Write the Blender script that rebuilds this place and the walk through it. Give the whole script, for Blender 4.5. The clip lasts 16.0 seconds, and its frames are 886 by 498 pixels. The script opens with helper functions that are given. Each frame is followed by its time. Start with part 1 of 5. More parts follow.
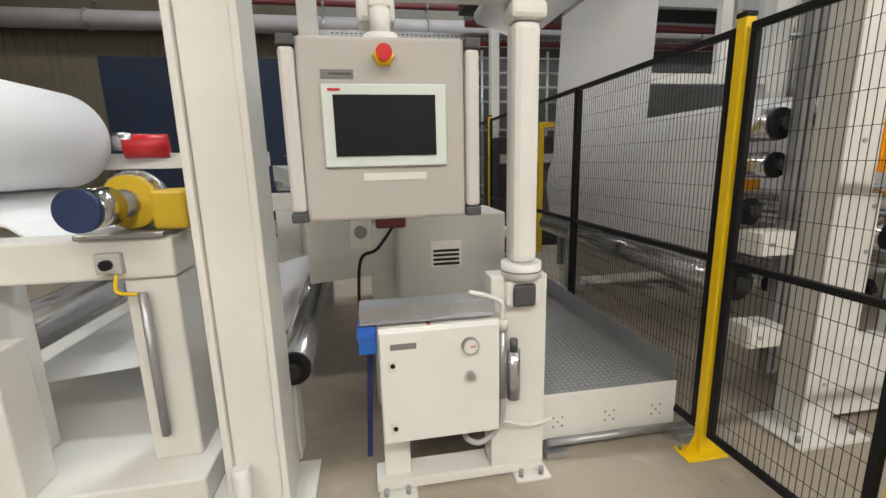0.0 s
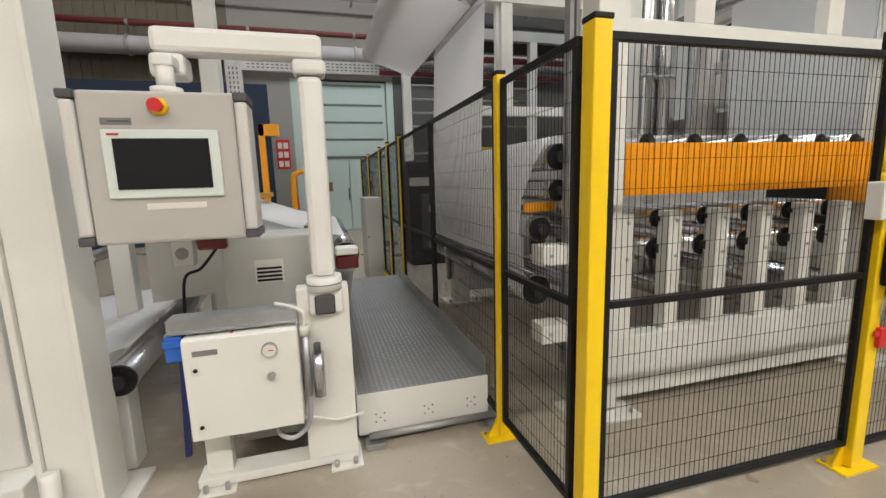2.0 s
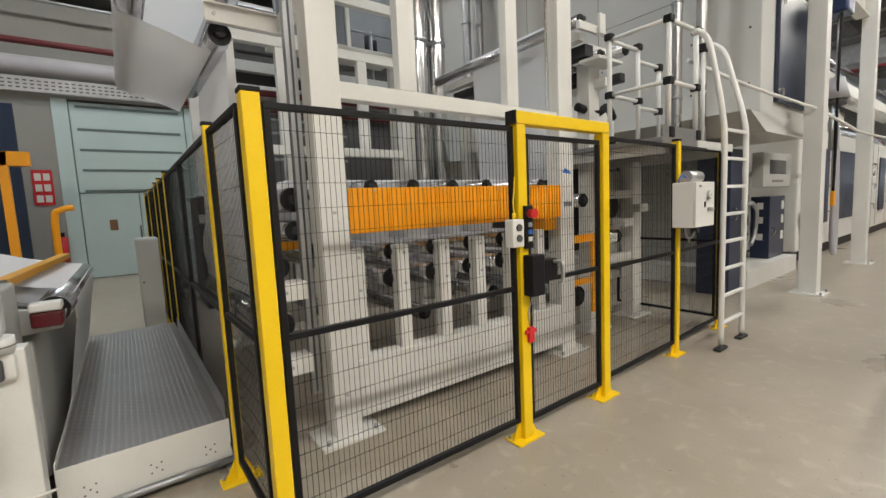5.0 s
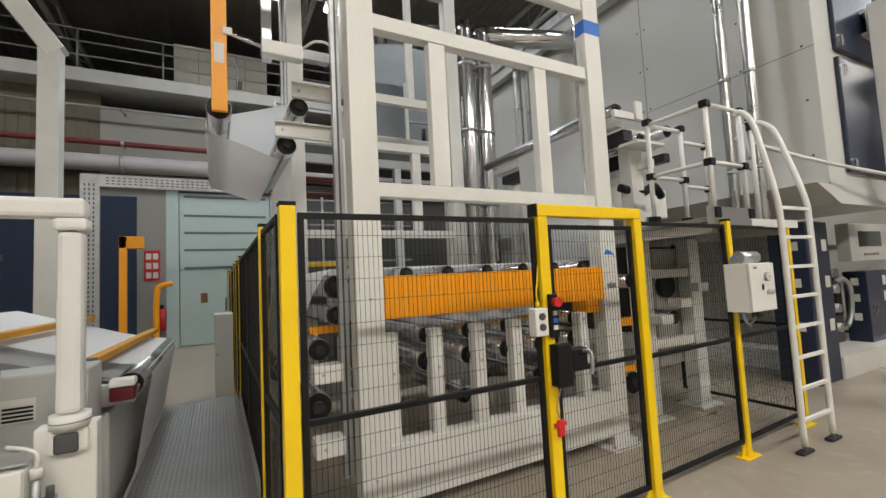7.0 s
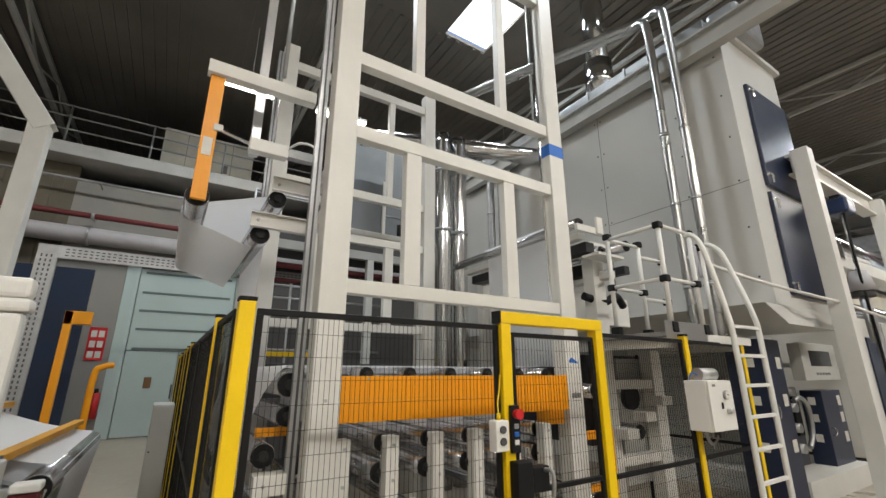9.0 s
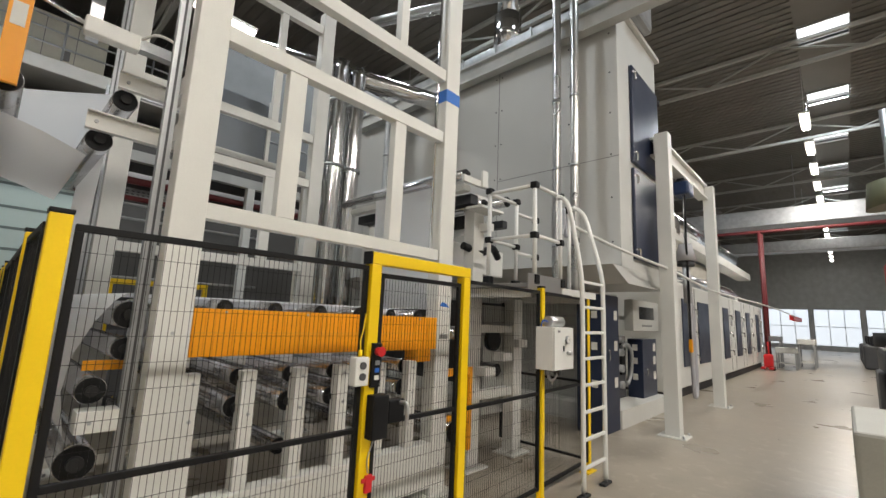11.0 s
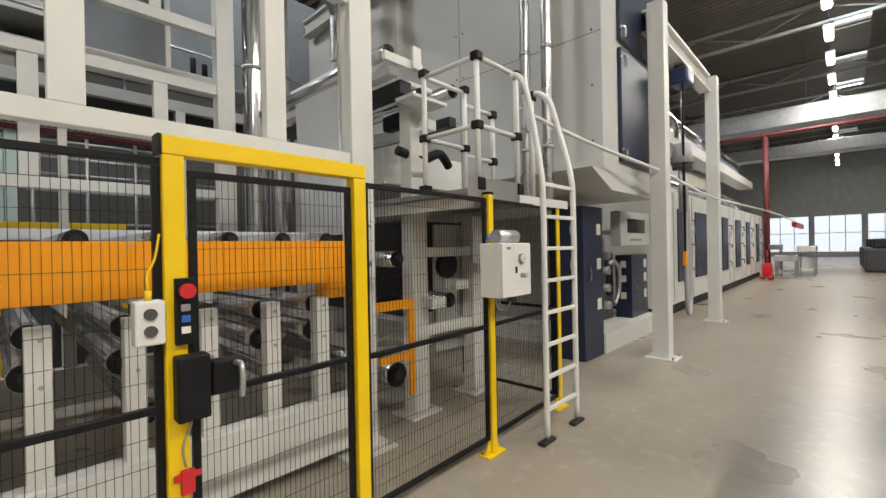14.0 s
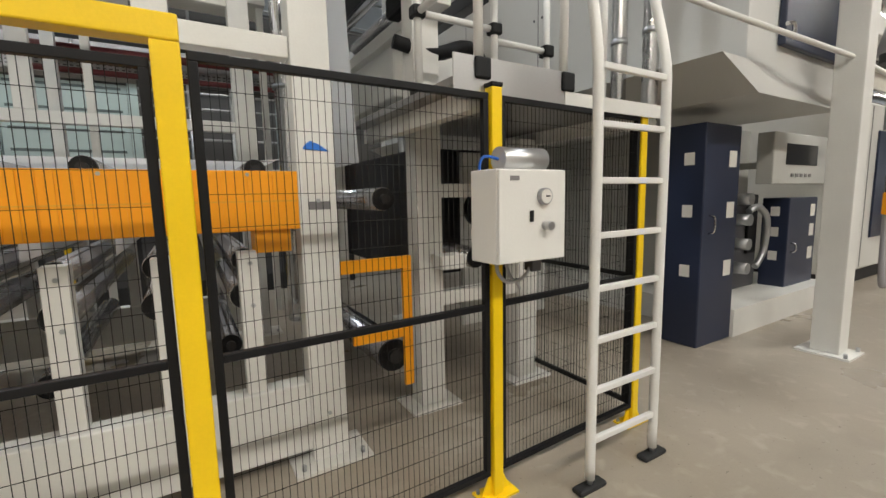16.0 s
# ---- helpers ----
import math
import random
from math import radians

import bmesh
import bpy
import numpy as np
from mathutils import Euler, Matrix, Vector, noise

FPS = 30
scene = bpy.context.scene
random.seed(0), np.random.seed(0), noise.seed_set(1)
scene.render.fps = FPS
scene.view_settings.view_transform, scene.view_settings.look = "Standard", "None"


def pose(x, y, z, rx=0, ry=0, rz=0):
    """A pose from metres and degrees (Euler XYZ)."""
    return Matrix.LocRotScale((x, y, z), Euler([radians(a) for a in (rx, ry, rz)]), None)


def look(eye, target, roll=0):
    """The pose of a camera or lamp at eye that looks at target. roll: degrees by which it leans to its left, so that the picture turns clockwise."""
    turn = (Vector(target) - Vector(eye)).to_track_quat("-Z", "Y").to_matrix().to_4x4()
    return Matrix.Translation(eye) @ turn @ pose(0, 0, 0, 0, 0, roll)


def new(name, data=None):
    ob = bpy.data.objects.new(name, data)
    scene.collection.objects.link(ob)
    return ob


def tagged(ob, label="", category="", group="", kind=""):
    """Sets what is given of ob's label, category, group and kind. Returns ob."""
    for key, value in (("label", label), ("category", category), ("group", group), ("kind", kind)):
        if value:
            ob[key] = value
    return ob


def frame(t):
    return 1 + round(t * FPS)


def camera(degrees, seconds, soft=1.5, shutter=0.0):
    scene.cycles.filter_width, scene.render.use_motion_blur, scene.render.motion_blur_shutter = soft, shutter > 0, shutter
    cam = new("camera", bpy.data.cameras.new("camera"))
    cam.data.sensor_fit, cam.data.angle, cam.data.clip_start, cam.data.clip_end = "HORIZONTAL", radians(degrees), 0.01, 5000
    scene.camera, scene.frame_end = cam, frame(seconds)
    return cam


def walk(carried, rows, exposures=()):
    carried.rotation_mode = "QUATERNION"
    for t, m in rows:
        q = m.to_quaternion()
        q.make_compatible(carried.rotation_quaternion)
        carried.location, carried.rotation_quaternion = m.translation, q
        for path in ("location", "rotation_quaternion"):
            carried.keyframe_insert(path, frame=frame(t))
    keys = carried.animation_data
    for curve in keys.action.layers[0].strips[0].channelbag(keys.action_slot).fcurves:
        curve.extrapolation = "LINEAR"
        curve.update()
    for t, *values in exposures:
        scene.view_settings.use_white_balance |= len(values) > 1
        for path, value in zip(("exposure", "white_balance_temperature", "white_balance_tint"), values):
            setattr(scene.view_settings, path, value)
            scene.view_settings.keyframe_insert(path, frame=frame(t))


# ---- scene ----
cam = camera(92.2, 16.0)
PATH = [
    (0, (-0.001, -0.074, 1.495), (0.325, 1.859, 1.097), -1.4),
    (0.5, (0.191, -0.186, 1.477), (0.567, 1.744, 1.110), -1.1),
    (1, (0.347, -0.226, 1.489), (0.740, 1.709, 1.168), -1.1),
    (1.5, (0.545, -0.395, 1.502), (0.979, 1.535, 1.206), -1.4),
    (2, (0.653, -0.555, 1.518), (1.190, 1.346, 1.205), -1.7),
    (2.5, (0.782, -0.812, 1.553), (1.497, 1.033, 1.258), -1.7),
    (3, (0.923, -0.929, 1.571), (1.856, 0.821, 1.315), -1.3),
    (3.5, (0.966, -0.927, 1.567), (2.09, 0.712, 1.348), -1.5),
    (3.7, (0.983, -0.899, 1.554), (2.177, 0.692, 1.352), -1.8),
    (5.8, (1.322, -1.207, 1.603), (2.464, 0.422, 1.399), -4.4),
    (6, (1.346, -1.237, 1.62), (2.438, 0.429, 1.441), -4.4),
    (6.5, (1.35, -1.316, 1.654), (2.335, 0.423, 1.607), -4.0),
    (7, (1.337, -1.319, 1.671), (2.277, 0.441, 1.81), -2.9),
    (7.5, (1.335, -1.353, 1.723), (2.26, 0.395, 2.024), -1.5),
    (8, (1.329, -1.384, 1.754), (2.25, 0.335, 2.2), -0.6),
    (8.2, (1.33, -1.374, 1.737), (2.253, 0.322, 2.258), -0.8),
    (10.3, (1.424, -1.394, 1.73), (2.738, 0.03, 2.225), 1.3),
    (10.5, (1.437, -1.406, 1.73), (2.795, -0.007, 2.175), 1.8),
    (11, (1.473, -1.416, 1.72), (2.911, -0.062, 2.035), 2.5),
    (11.5, (1.524, -1.43, 1.684), (2.988, -0.08, 1.872), 2.2),
    (12, (1.573, -1.45, 1.666), (3.029, -0.083, 1.757), 1.2),
    (12.5, (1.772, -1.346, 1.657), (3.243, 0.008, 1.713), 0.2),
    (13, (2.019, -1.305, 1.652), (3.495, 0.043, 1.714), -0.6),
    (13.5, (2.344, -1.313, 1.661), (3.814, 0.043, 1.696), -0.8),
    (14, (2.672, -1.197, 1.642), (4.131, 0.171, 1.637), -1.1),
    (14.5, (3.076, -1.127, 1.633), (4.501, 0.274, 1.556), -1.7),
    (15, (3.443, -1.007, 1.596), (4.837, 0.421, 1.459), -2.2),
    (15.5, (3.79, -0.888, 1.586), (5.091, 0.619, 1.392), -2.3),
    (16, (4.124, -0.793, 1.559), (5.139, 0.913, 1.314), -1.2),
]
EXPOSURE = -0.3
walk(cam, [(t, look(eye, target, roll)) for t, eye, target, roll in PATH], exposures=[(0.0, EXPOSURE + 0.3), (2.0, EXPOSURE + 0.28), (4.0, EXPOSURE + 0.18), (7.0, EXPOSURE + 0.05), (11.0, EXPOSURE), (16.0, EXPOSURE + 0.1)])

# ---------------------------------------------------------------- world and lights
world = bpy.data.worlds.new("sky")
scene.world = world
world.use_nodes = True
wn = world.node_tree.nodes
sky = wn.new("ShaderNodeTexSky")
sky.sky_type, sky.sun_disc = "NISHITA", False
sky.sun_elevation, sky.sun_rotation = radians(55), radians(60)
sky.air_density, sky.dust_density, sky.ozone_density = 1.0, 0.3, 2.0
world.node_tree.links.new(sky.outputs[0], wn["Background"].inputs[0])
wn["Background"].inputs[1].default_value = 0.15

sun_data = bpy.data.lights.new("sun", "SUN")
sun_data.energy, sun_data.angle, sun_data.color = 0.5, radians(12), (1, 0.95, 0.88)
sun = new("sun", sun_data)
sun.matrix_world = pose(0, 0, 30, 35, 0, 120)

ROOF = 11.0
LAMP_Z = 9.0


def lamp_light(x, y, z, lx, ly, watts):
    """The light of one run of luminaires, or of the added front fill row: an area lamp right under tube height."""
    d = bpy.data.lights.new("tube_or_fill_light", "AREA")
    d.shape, d.size, d.size_y, d.energy, d.color = "RECTANGLE", lx, ly, watts, (1.0, 0.95, 0.87)
    o = new("tube_or_fill_light", d)
    o.matrix_world = pose(x, y, z)
    return o


# The row at y -7 is unseen fill, added to brighten the machine fronts.
for lx in (-6.0, 3.0, 12.0, 24.0, 40.0):
    lamp_light(lx, -0.93 if lx > 15 else -7.0, LAMP_Z - 0.1, 7.0, 0.4, 980 if lx < 15 else 800)
for lx in (-6.0, 3.0, 12.0):
    lamp_light(lx, 9.6, LAMP_Z - 0.1, 5.0, 0.4, 150)


def skylight_light(x, y, watts):
    """Daylight entering by a roof opening."""
    d = bpy.data.lights.new("skylight_daylight", "AREA")
    d.shape, d.size, d.size_y, d.energy, d.color = "RECTANGLE", 1.2, 1.1, watts, (0.86, 0.94, 1.0)
    new("skylight_daylight", d).matrix_world = pose(x, y, ROOF + 0.05)


for sx in (0.8, 7.4):
    skylight_light(sx, 6.1, 430 if sx < 4 else 300)
for sx in (8.1, 22.9, 37.8):
    skylight_light(sx, -1.6, 300)

# ---------------------------------------------------------------- materials


def mat(name, colour, rough=0.5, metal=0.0, vary=0.12, grain=6.0, bump=0.05, fine=90.0, dirt=None, dirt_at=0.62, spec=0.5):
    """Paint or metal with wide stains, fine grain and a slight relief."""
    m = bpy.data.materials.new(name)
    m.use_nodes = True
    nt = m.node_tree
    b = nt.nodes["Principled BSDF"]
    b.inputs["Metallic"].default_value = metal
    b.inputs["Specular IOR Level"].default_value = spec
    co = nt.nodes.new("ShaderNodeTexCoord")
    n1 = nt.nodes.new("ShaderNodeTexNoise")
    n1.inputs["Scale"].default_value, n1.inputs["Detail"].default_value = grain / 3, 6
    n2 = nt.nodes.new("ShaderNodeTexNoise")
    n2.inputs["Scale"].default_value, n2.inputs["Detail"].default_value = fine, 3
    for n in (n1, n2):
        nt.links.new(co.outputs["Object"], n.inputs["Vector"])
    ramp = nt.nodes.new("ShaderNodeValToRGB")
    c = Vector(colour)
    ramp.color_ramp.elements[0].color = (*(c * (1 - vary)), 1)
    ramp.color_ramp.elements[1].color = (*[min(1, v) for v in c * (1 + vary * 0.6)], 1)
    ramp.color_ramp.elements[0].position, ramp.color_ramp.elements[1].position = 0.3, 0.7
    nt.links.new(n1.outputs["Fac"], ramp.inputs[0])
    out = ramp.outputs[0]
    mix = nt.nodes.new("ShaderNodeMix")
    mix.data_type, mix.blend_type = "RGBA", "MULTIPLY"
    mix.inputs["Factor"].default_value = vary
    nt.links.new(out, mix.inputs["A"])
    nt.links.new(n2.outputs["Fac"], mix.inputs["B"])
    out = mix.outputs["Result"]
    if dirt:
        n3 = nt.nodes.new("ShaderNodeTexNoise")
        n3.inputs["Scale"].default_value, n3.inputs["Detail"].default_value, n3.inputs["Roughness"].default_value = grain * 0.8, 9, 0.7
        nt.links.new(co.outputs["Object"], n3.inputs["Vector"])
        mr = nt.nodes.new("ShaderNodeMapRange")
        mr.inputs["From Min"].default_value, mr.inputs["From Max"].default_value = dirt_at, dirt_at + 0.15
        nt.links.new(n3.outputs["Fac"], mr.inputs["Value"])
        md = nt.nodes.new("ShaderNodeMix")
        md.data_type = "RGBA"
        md.inputs["B"].default_value = (*dirt, 1)
        nt.links.new(mr.outputs[0], md.inputs["Factor"])
        nt.links.new(out, md.inputs["A"])
        out = md.outputs["Result"]
    nt.links.new(out, b.inputs["Base Color"])
    rr = nt.nodes.new("ShaderNodeMapRange")
    rr.inputs["To Min"].default_value, rr.inputs["To Max"].default_value = max(0.03, rough - 0.1), min(1, rough + 0.1)
    nt.links.new(n1.outputs["Fac"], rr.inputs["Value"])
    nt.links.new(rr.outputs[0], b.inputs["Roughness"])
    bp = nt.nodes.new("ShaderNodeBump")
    bp.inputs["Strength"].default_value, bp.inputs["Distance"].default_value = bump, 0.01
    nt.links.new(n2.outputs["Fac"], bp.inputs["Height"])
    nt.links.new(bp.outputs[0], b.inputs["Normal"])
    return m


def glow(name, colour, strength):
    m = mat(name, colour)
    b = m.node_tree.nodes["Principled BSDF"]
    b.inputs["Emission Color"].default_value = (*colour, 1)
    b.inputs["Emission Strength"].default_value = strength
    return m


WHITE = mat("machine_white", (0.72, 0.71, 0.67), 0.42, vary=0.07, dirt=(0.4, 0.37, 0.32), dirt_at=0.72)
WHITE2 = mat("rail_white", (0.74, 0.73, 0.7), 0.4, vary=0.06)
CASE = mat("case_grey_beige", (0.45, 0.43, 0.405), 0.5, vary=0.05, fine=400, bump=0.08)
CASE_TRIM = mat("trim_pale_aluminium", (0.62, 0.6, 0.58), 0.4, 0.2, vary=0.04)
PANEL = mat("panel_grey", (0.5, 0.5, 0.47), 0.5, vary=0.08, grain=2.0)
TOWER = mat("tower_panel", (0.56, 0.555, 0.53), 0.45, vary=0.08, grain=1.2)
BOXW = mat("enclosure_white", (0.72, 0.71, 0.67), 0.4, vary=0.04)
DARK = mat("dark_grey_plastic", (0.07, 0.07, 0.075), 0.55, vary=0.1)
BLACK = mat("black_powder_coat", (0.009, 0.009, 0.01), 0.5, vary=0.2, spec=0.25)
WIRE = mat("wire_black", (0.01, 0.01, 0.01), 0.5, vary=0.1, spec=0.25)
RUBBER = mat("rubber", (0.018, 0.018, 0.018), 0.75, vary=0.2)
YELLOW = mat("safety_yellow", (0.9, 0.6, 0.005), 0.38, vary=0.08, dirt=(0.45, 0.3, 0.03), dirt_at=0.74)
ORANGE = mat("guard_orange", (0.86, 0.34, 0.006), 0.4, vary=0.06)
AMBER = mat("amber_wood_bar", (0.72, 0.36, 0.04), 0.5, vary=0.12)
PAPER = mat("paper_web", (0.92, 0.92, 0.93), 0.75, vary=0.03, grain=1.0)
REEL = mat("wound_paper", (0.92, 0.92, 0.93), 0.75, vary=0.03, grain=1.0)
STEEL = mat("roller_steel", (0.62, 0.62, 0.64), 0.24, 0.95, vary=0.14, grain=4)
CHROME = mat("polished_duct", (0.72, 0.72, 0.72), 0.14, 1.0, vary=0.08, grain=3)
GALV = mat("galvanised", (0.46, 0.47, 0.48), 0.42, 0.85, vary=0.16, grain=14, dirt=(0.3, 0.3, 0.3), dirt_at=0.66)
PLATE = mat("chequer_plate", (0.27, 0.265, 0.26), 0.34, 0.4, vary=0.16, grain=5, dirt=(0.16, 0.15, 0.14), dirt_at=0.63)
ALU = mat("aluminium", (0.6, 0.6, 0.6), 0.35, 0.9, vary=0.08)
NAVY = mat("navy_paint", (0.02, 0.028, 0.058), 0.35, vary=0.1)
BLUE = mat("blue_paint", (0.02, 0.12, 0.5), 0.45, vary=0.1)
BLUETAPE = mat("blue_tape", (0.02, 0.16, 0.6), 0.5, vary=0.08)
BLUEWALL = mat("dark_blue_curtain", (0.005, 0.018, 0.05), 0.7, vary=0.3)
TEAL = mat("pale_green_door", (0.47, 0.58, 0.57), 0.45, vary=0.06, grain=1.5)
TEALDK = mat("door_groove", (0.13, 0.17, 0.17), 0.5)
RED = mat("red_paint", (0.6, 0.02, 0.025), 0.4, vary=0.1)
REDPIPE = mat("sprinkler_red", (0.15, 0.022, 0.025), 0.5, vary=0.15)
MAROON = mat("maroon_sensor", (0.12, 0.01, 0.015), 0.25, vary=0.1)
WALL = mat("plaster_wall", (0.3, 0.29, 0.27), 0.8, vary=0.1, grain=1.5, dirt=(0.33, 0.3, 0.27), dirt_at=0.66)
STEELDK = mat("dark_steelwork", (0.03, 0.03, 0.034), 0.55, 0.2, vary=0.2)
ROOFM = mat("roof_sheet", (0.22, 0.205, 0.185), 0.5, 0.3, vary=0.18, grain=1.5)
BEAMG = mat("grey_steel_beam", (0.5, 0.5, 0.48), 0.5, vary=0.1)
SCREEN = mat("screen_black", (0.006, 0.007, 0.01), 0.12, vary=0.02, bump=0)
BEZEL = mat("bezel_pale_green", (0.62, 0.68, 0.64), 0.35, vary=0.03)
TAPE = mat("label_white", (0.7, 0.68, 0.63), 0.6, vary=0.05)
GREYLAB = mat("label_grey", (0.2, 0.19, 0.19), 0.5)
GOLD = mat("gearbox_yellow", (0.62, 0.42, 0.02), 0.4, vary=0.12)
MOTORBLUE = mat("motor_blue", (0.02, 0.04, 0.11), 0.4, vary=0.15)
WOODBROWN = mat("brown_glass", (0.2, 0.1, 0.04), 0.3)
GREYPIPE = mat("grey_insulated_duct", (0.42, 0.41, 0.43), 0.6, vary=0.1)
nt = PAPER.node_tree
tr = nt.nodes.new("ShaderNodeBsdfTranslucent")
tr.inputs["Color"].default_value = (0.86, 0.86, 0.86, 1)
mx_ = nt.nodes.new("ShaderNodeMixShader")
mx_.inputs[0].default_value = 0.38
nt.links.new(nt.nodes["Principled BSDF"].outputs[0], mx_.inputs[1])
nt.links.new(tr.outputs[0], mx_.inputs[2])
nt.links.new(mx_.outputs[0], nt.nodes["Material Output"].inputs[0])
TUBE = glow("tube_glow", (1.0, 0.94, 0.84), 16.0)


def floor_material():
    """Worn, sealed concrete: wide tone changes, scuffs, dark specks and a soft shine."""
    m = mat("polished_concrete", (0.37, 0.32, 0.255), 0.3, vary=0.12, grain=2.2, bump=0.015, fine=60, dirt=(0.29, 0.25, 0.2), dirt_at=0.68)
    nt = m.node_tree
    b = nt.nodes["Principled BSDF"]
    old = b.inputs["Base Color"].links[0].from_socket
    co = nt.nodes.new("ShaderNodeTexCoord")
    for scale, lo, hi, col in ((38.0, 0.68, 0.72, (0.1, 0.085, 0.07)), (7.0, 0.55, 0.85, (0.5, 0.45, 0.385)), (2.6, 0.5, 0.85, (0.28, 0.24, 0.19))):
        n = nt.nodes.new("ShaderNodeTexNoise")
        n.inputs["Scale"].default_value, n.inputs["Detail"].default_value, n.inputs["Distortion"].default_value = scale, 5, 0.6
        nt.links.new(co.outputs["Object"], n.inputs["Vector"])
        r = nt.nodes.new("ShaderNodeMapRange")
        r.inputs["From Min"].default_value, r.inputs["From Max"].default_value, r.inputs["To Max"].default_value = lo, hi, 0.7
        nt.links.new(n.outputs["Fac"], r.inputs["Value"])
        k = nt.nodes.new("ShaderNodeMix")
        k.data_type = "RGBA"
        k.inputs["B"].default_value = (*col, 1)
        nt.links.new(r.outputs[0], k.inputs["Factor"])
        nt.links.new(old, k.inputs["A"])
        old = k.outputs["Result"]
    nt.links.new(old, b.inputs["Base Color"])
    return m


FLOOR = floor_material()

# ---------------------------------------------------------------- mesh helpers


def box(bm, x0, x1, y0, y1, z0, z1, bev=0.0, m=None):
    r = bmesh.ops.create_cube(bm, size=1)
    vs = r["verts"]
    for v in vs:
        v.co = Vector(((x0 + x1) / 2 + v.co.x * (x1 - x0), (y0 + y1) / 2 + v.co.y * (y1 - y0), (z0 + z1) / 2 + v.co.z * (z1 - z0)))
    if m is not None:
        bmesh.ops.transform(bm, matrix=m, verts=vs)
    if bev > 0:
        es = list({e for v in vs for e in v.link_edges})
        bmesh.ops.bevel(bm, geom=es, offset=bev, segments=2, profile=0.5, affect="EDGES")
    return bm


def cyl(bm, p0, p1, r0, r1=None, seg=24, caps=True):
    r1 = r0 if r1 is None else r1
    a, b = Vector(p0), Vector(p1)
    d = (b - a).normalized()
    q = d.to_track_quat("Z", "Y").to_matrix()
    ring = []
    for c, r in ((a, r0), (b, r1)):
        ring.append([bm.verts.new(c + q @ Vector((r * math.cos(i * math.tau / seg), r * math.sin(i * math.tau / seg), 0))) for i in range(seg)])
    for i in range(seg):
        f = bm.faces.new((ring[0][i], ring[0][(i + 1) % seg], ring[1][(i + 1) % seg], ring[1][i]))
        f.smooth = True
    if caps:
        bm.faces.new(list(reversed(ring[0])))
        bm.faces.new(ring[1])
    return bm


def sweep(bm, pts, r, seg=10, step=None):
    """A round tube along a smooth line through pts."""
    P = [Vector(p) for p in pts]
    if step:
        line = []
        for i in range(len(P) - 1):
            p0, p1, p2, p3 = P[max(0, i - 1)], P[i], P[i + 1], P[min(len(P) - 1, i + 2)]
            for k in range(step):
                t = k / step
                line.append(0.5 * (2 * p1 + (p2 - p0) * t + (2 * p0 - 5 * p1 + 4 * p2 - p3) * t * t + (3 * p1 - p0 - 3 * p2 + p3) * t ** 3))
        P = line + [P[-1]]
    rings, up = [], None
    for i, p in enumerate(P):
        d = (P[min(i + 1, len(P) - 1)] - P[max(i - 1, 0)]).normalized()
        if up is None:
            up = d.orthogonal().normalized()
        up = (up - d * up.dot(d)).normalized()
        side = d.cross(up)
        rings.append([bm.verts.new(p + r * (math.cos(a * math.tau / seg) * up + math.sin(a * math.tau / seg) * side)) for a in range(seg)])
    for a, b in zip(rings, rings[1:]):
        for i in range(seg):
            bm.faces.new((a[i], a[(i + 1) % seg], b[(i + 1) % seg], b[i])).smooth = True
    bm.faces.new(list(reversed(rings[0])))
    bm.faces.new(rings[-1])
    return bm


def prism(bm, outline, axis, a, b):
    """A flat outline pushed along an axis from a to b. The outline gives the other two coordinates in order."""
    def at(p, h):
        return {"x": (h, p[0], p[1]), "y": (p[0], h, p[1]), "z": (p[0], p[1], h)}[axis]
    A = [bm.verts.new(at(p, a)) for p in outline]
    B = [bm.verts.new(at(p, b)) for p in outline]
    n = len(outline)
    bm.faces.new(A)
    bm.faces.new(list(reversed(B)))
    for i in range(n):
        bm.faces.new((A[i], B[i], B[(i + 1) % n], A[(i + 1) % n]))
    bmesh.ops.recalc_face_normals(bm, faces=bm.faces)
    return bm


def B(*a, **k):
    return box(bmesh.new(), *a, **k)


def C(*a, **k):
    return cyl(bmesh.new(), *a, **k)


def S(*a, **k):
    return sweep(bmesh.new(), *a, **k)


def part(name, bm, material, parent=None, label=""):
    me = bpy.data.meshes.new(name)
    bm.to_mesh(me)
    bm.free()
    me.materials.append(material)
    ob = new(name, me)
    if parent is not None:
        ob.parent = parent
        if parent.type == "EMPTY":
            ob.matrix_parent_inverse = Matrix.Translation(parent.location).inverted()
    if label:
        ob["label"] = label
    return ob


def thing(name, label, category, at=(0, 0, 0), group="", kind=""):
    ob = new(name)
    ob.location = at
    ob.empty_display_size = 0.1
    return tagged(ob, label, category, group, kind)


def solid(name, bm, material, label, category="", group="", kind=""):
    return tagged(part(name, bm, material), label, category, group, kind)


# ---------------------------------------------------------------- the hall
def structure(name, bm, material, label, category=""):
    return solid(name, bm, material, label, category, kind="structure")


X0, X1, Y0, Y1 = -16.0, 62.0, -11.0, 21.0
DY = 14.0
structure("floor", B(X0, X1, Y0, Y1, -0.2, 0), FLOOR, "polished beige concrete factory floor with worn stains", "floor")
structure("wall_west", B(X0 - 0.3, X0, Y0, Y1, 0, ROOF), WALL, "grey plastered factory end wall", "wall")
structure("wall_south", B(X0, X1, Y0 - 0.3, Y0, 0, ROOF), WALL, "grey plastered factory long wall", "wall")
structure("wall_north_upper", B(X0, X1, Y1, Y1 + 0.3, 0, ROOF), WALL, "grey rear wall behind the mezzanine", "wall")
bm = B(X1, X1 + 0.3, Y0, Y1, 4.2, ROOF)
box(bm, X1, X1 + 0.3, Y0, Y1, 0, 0.5)
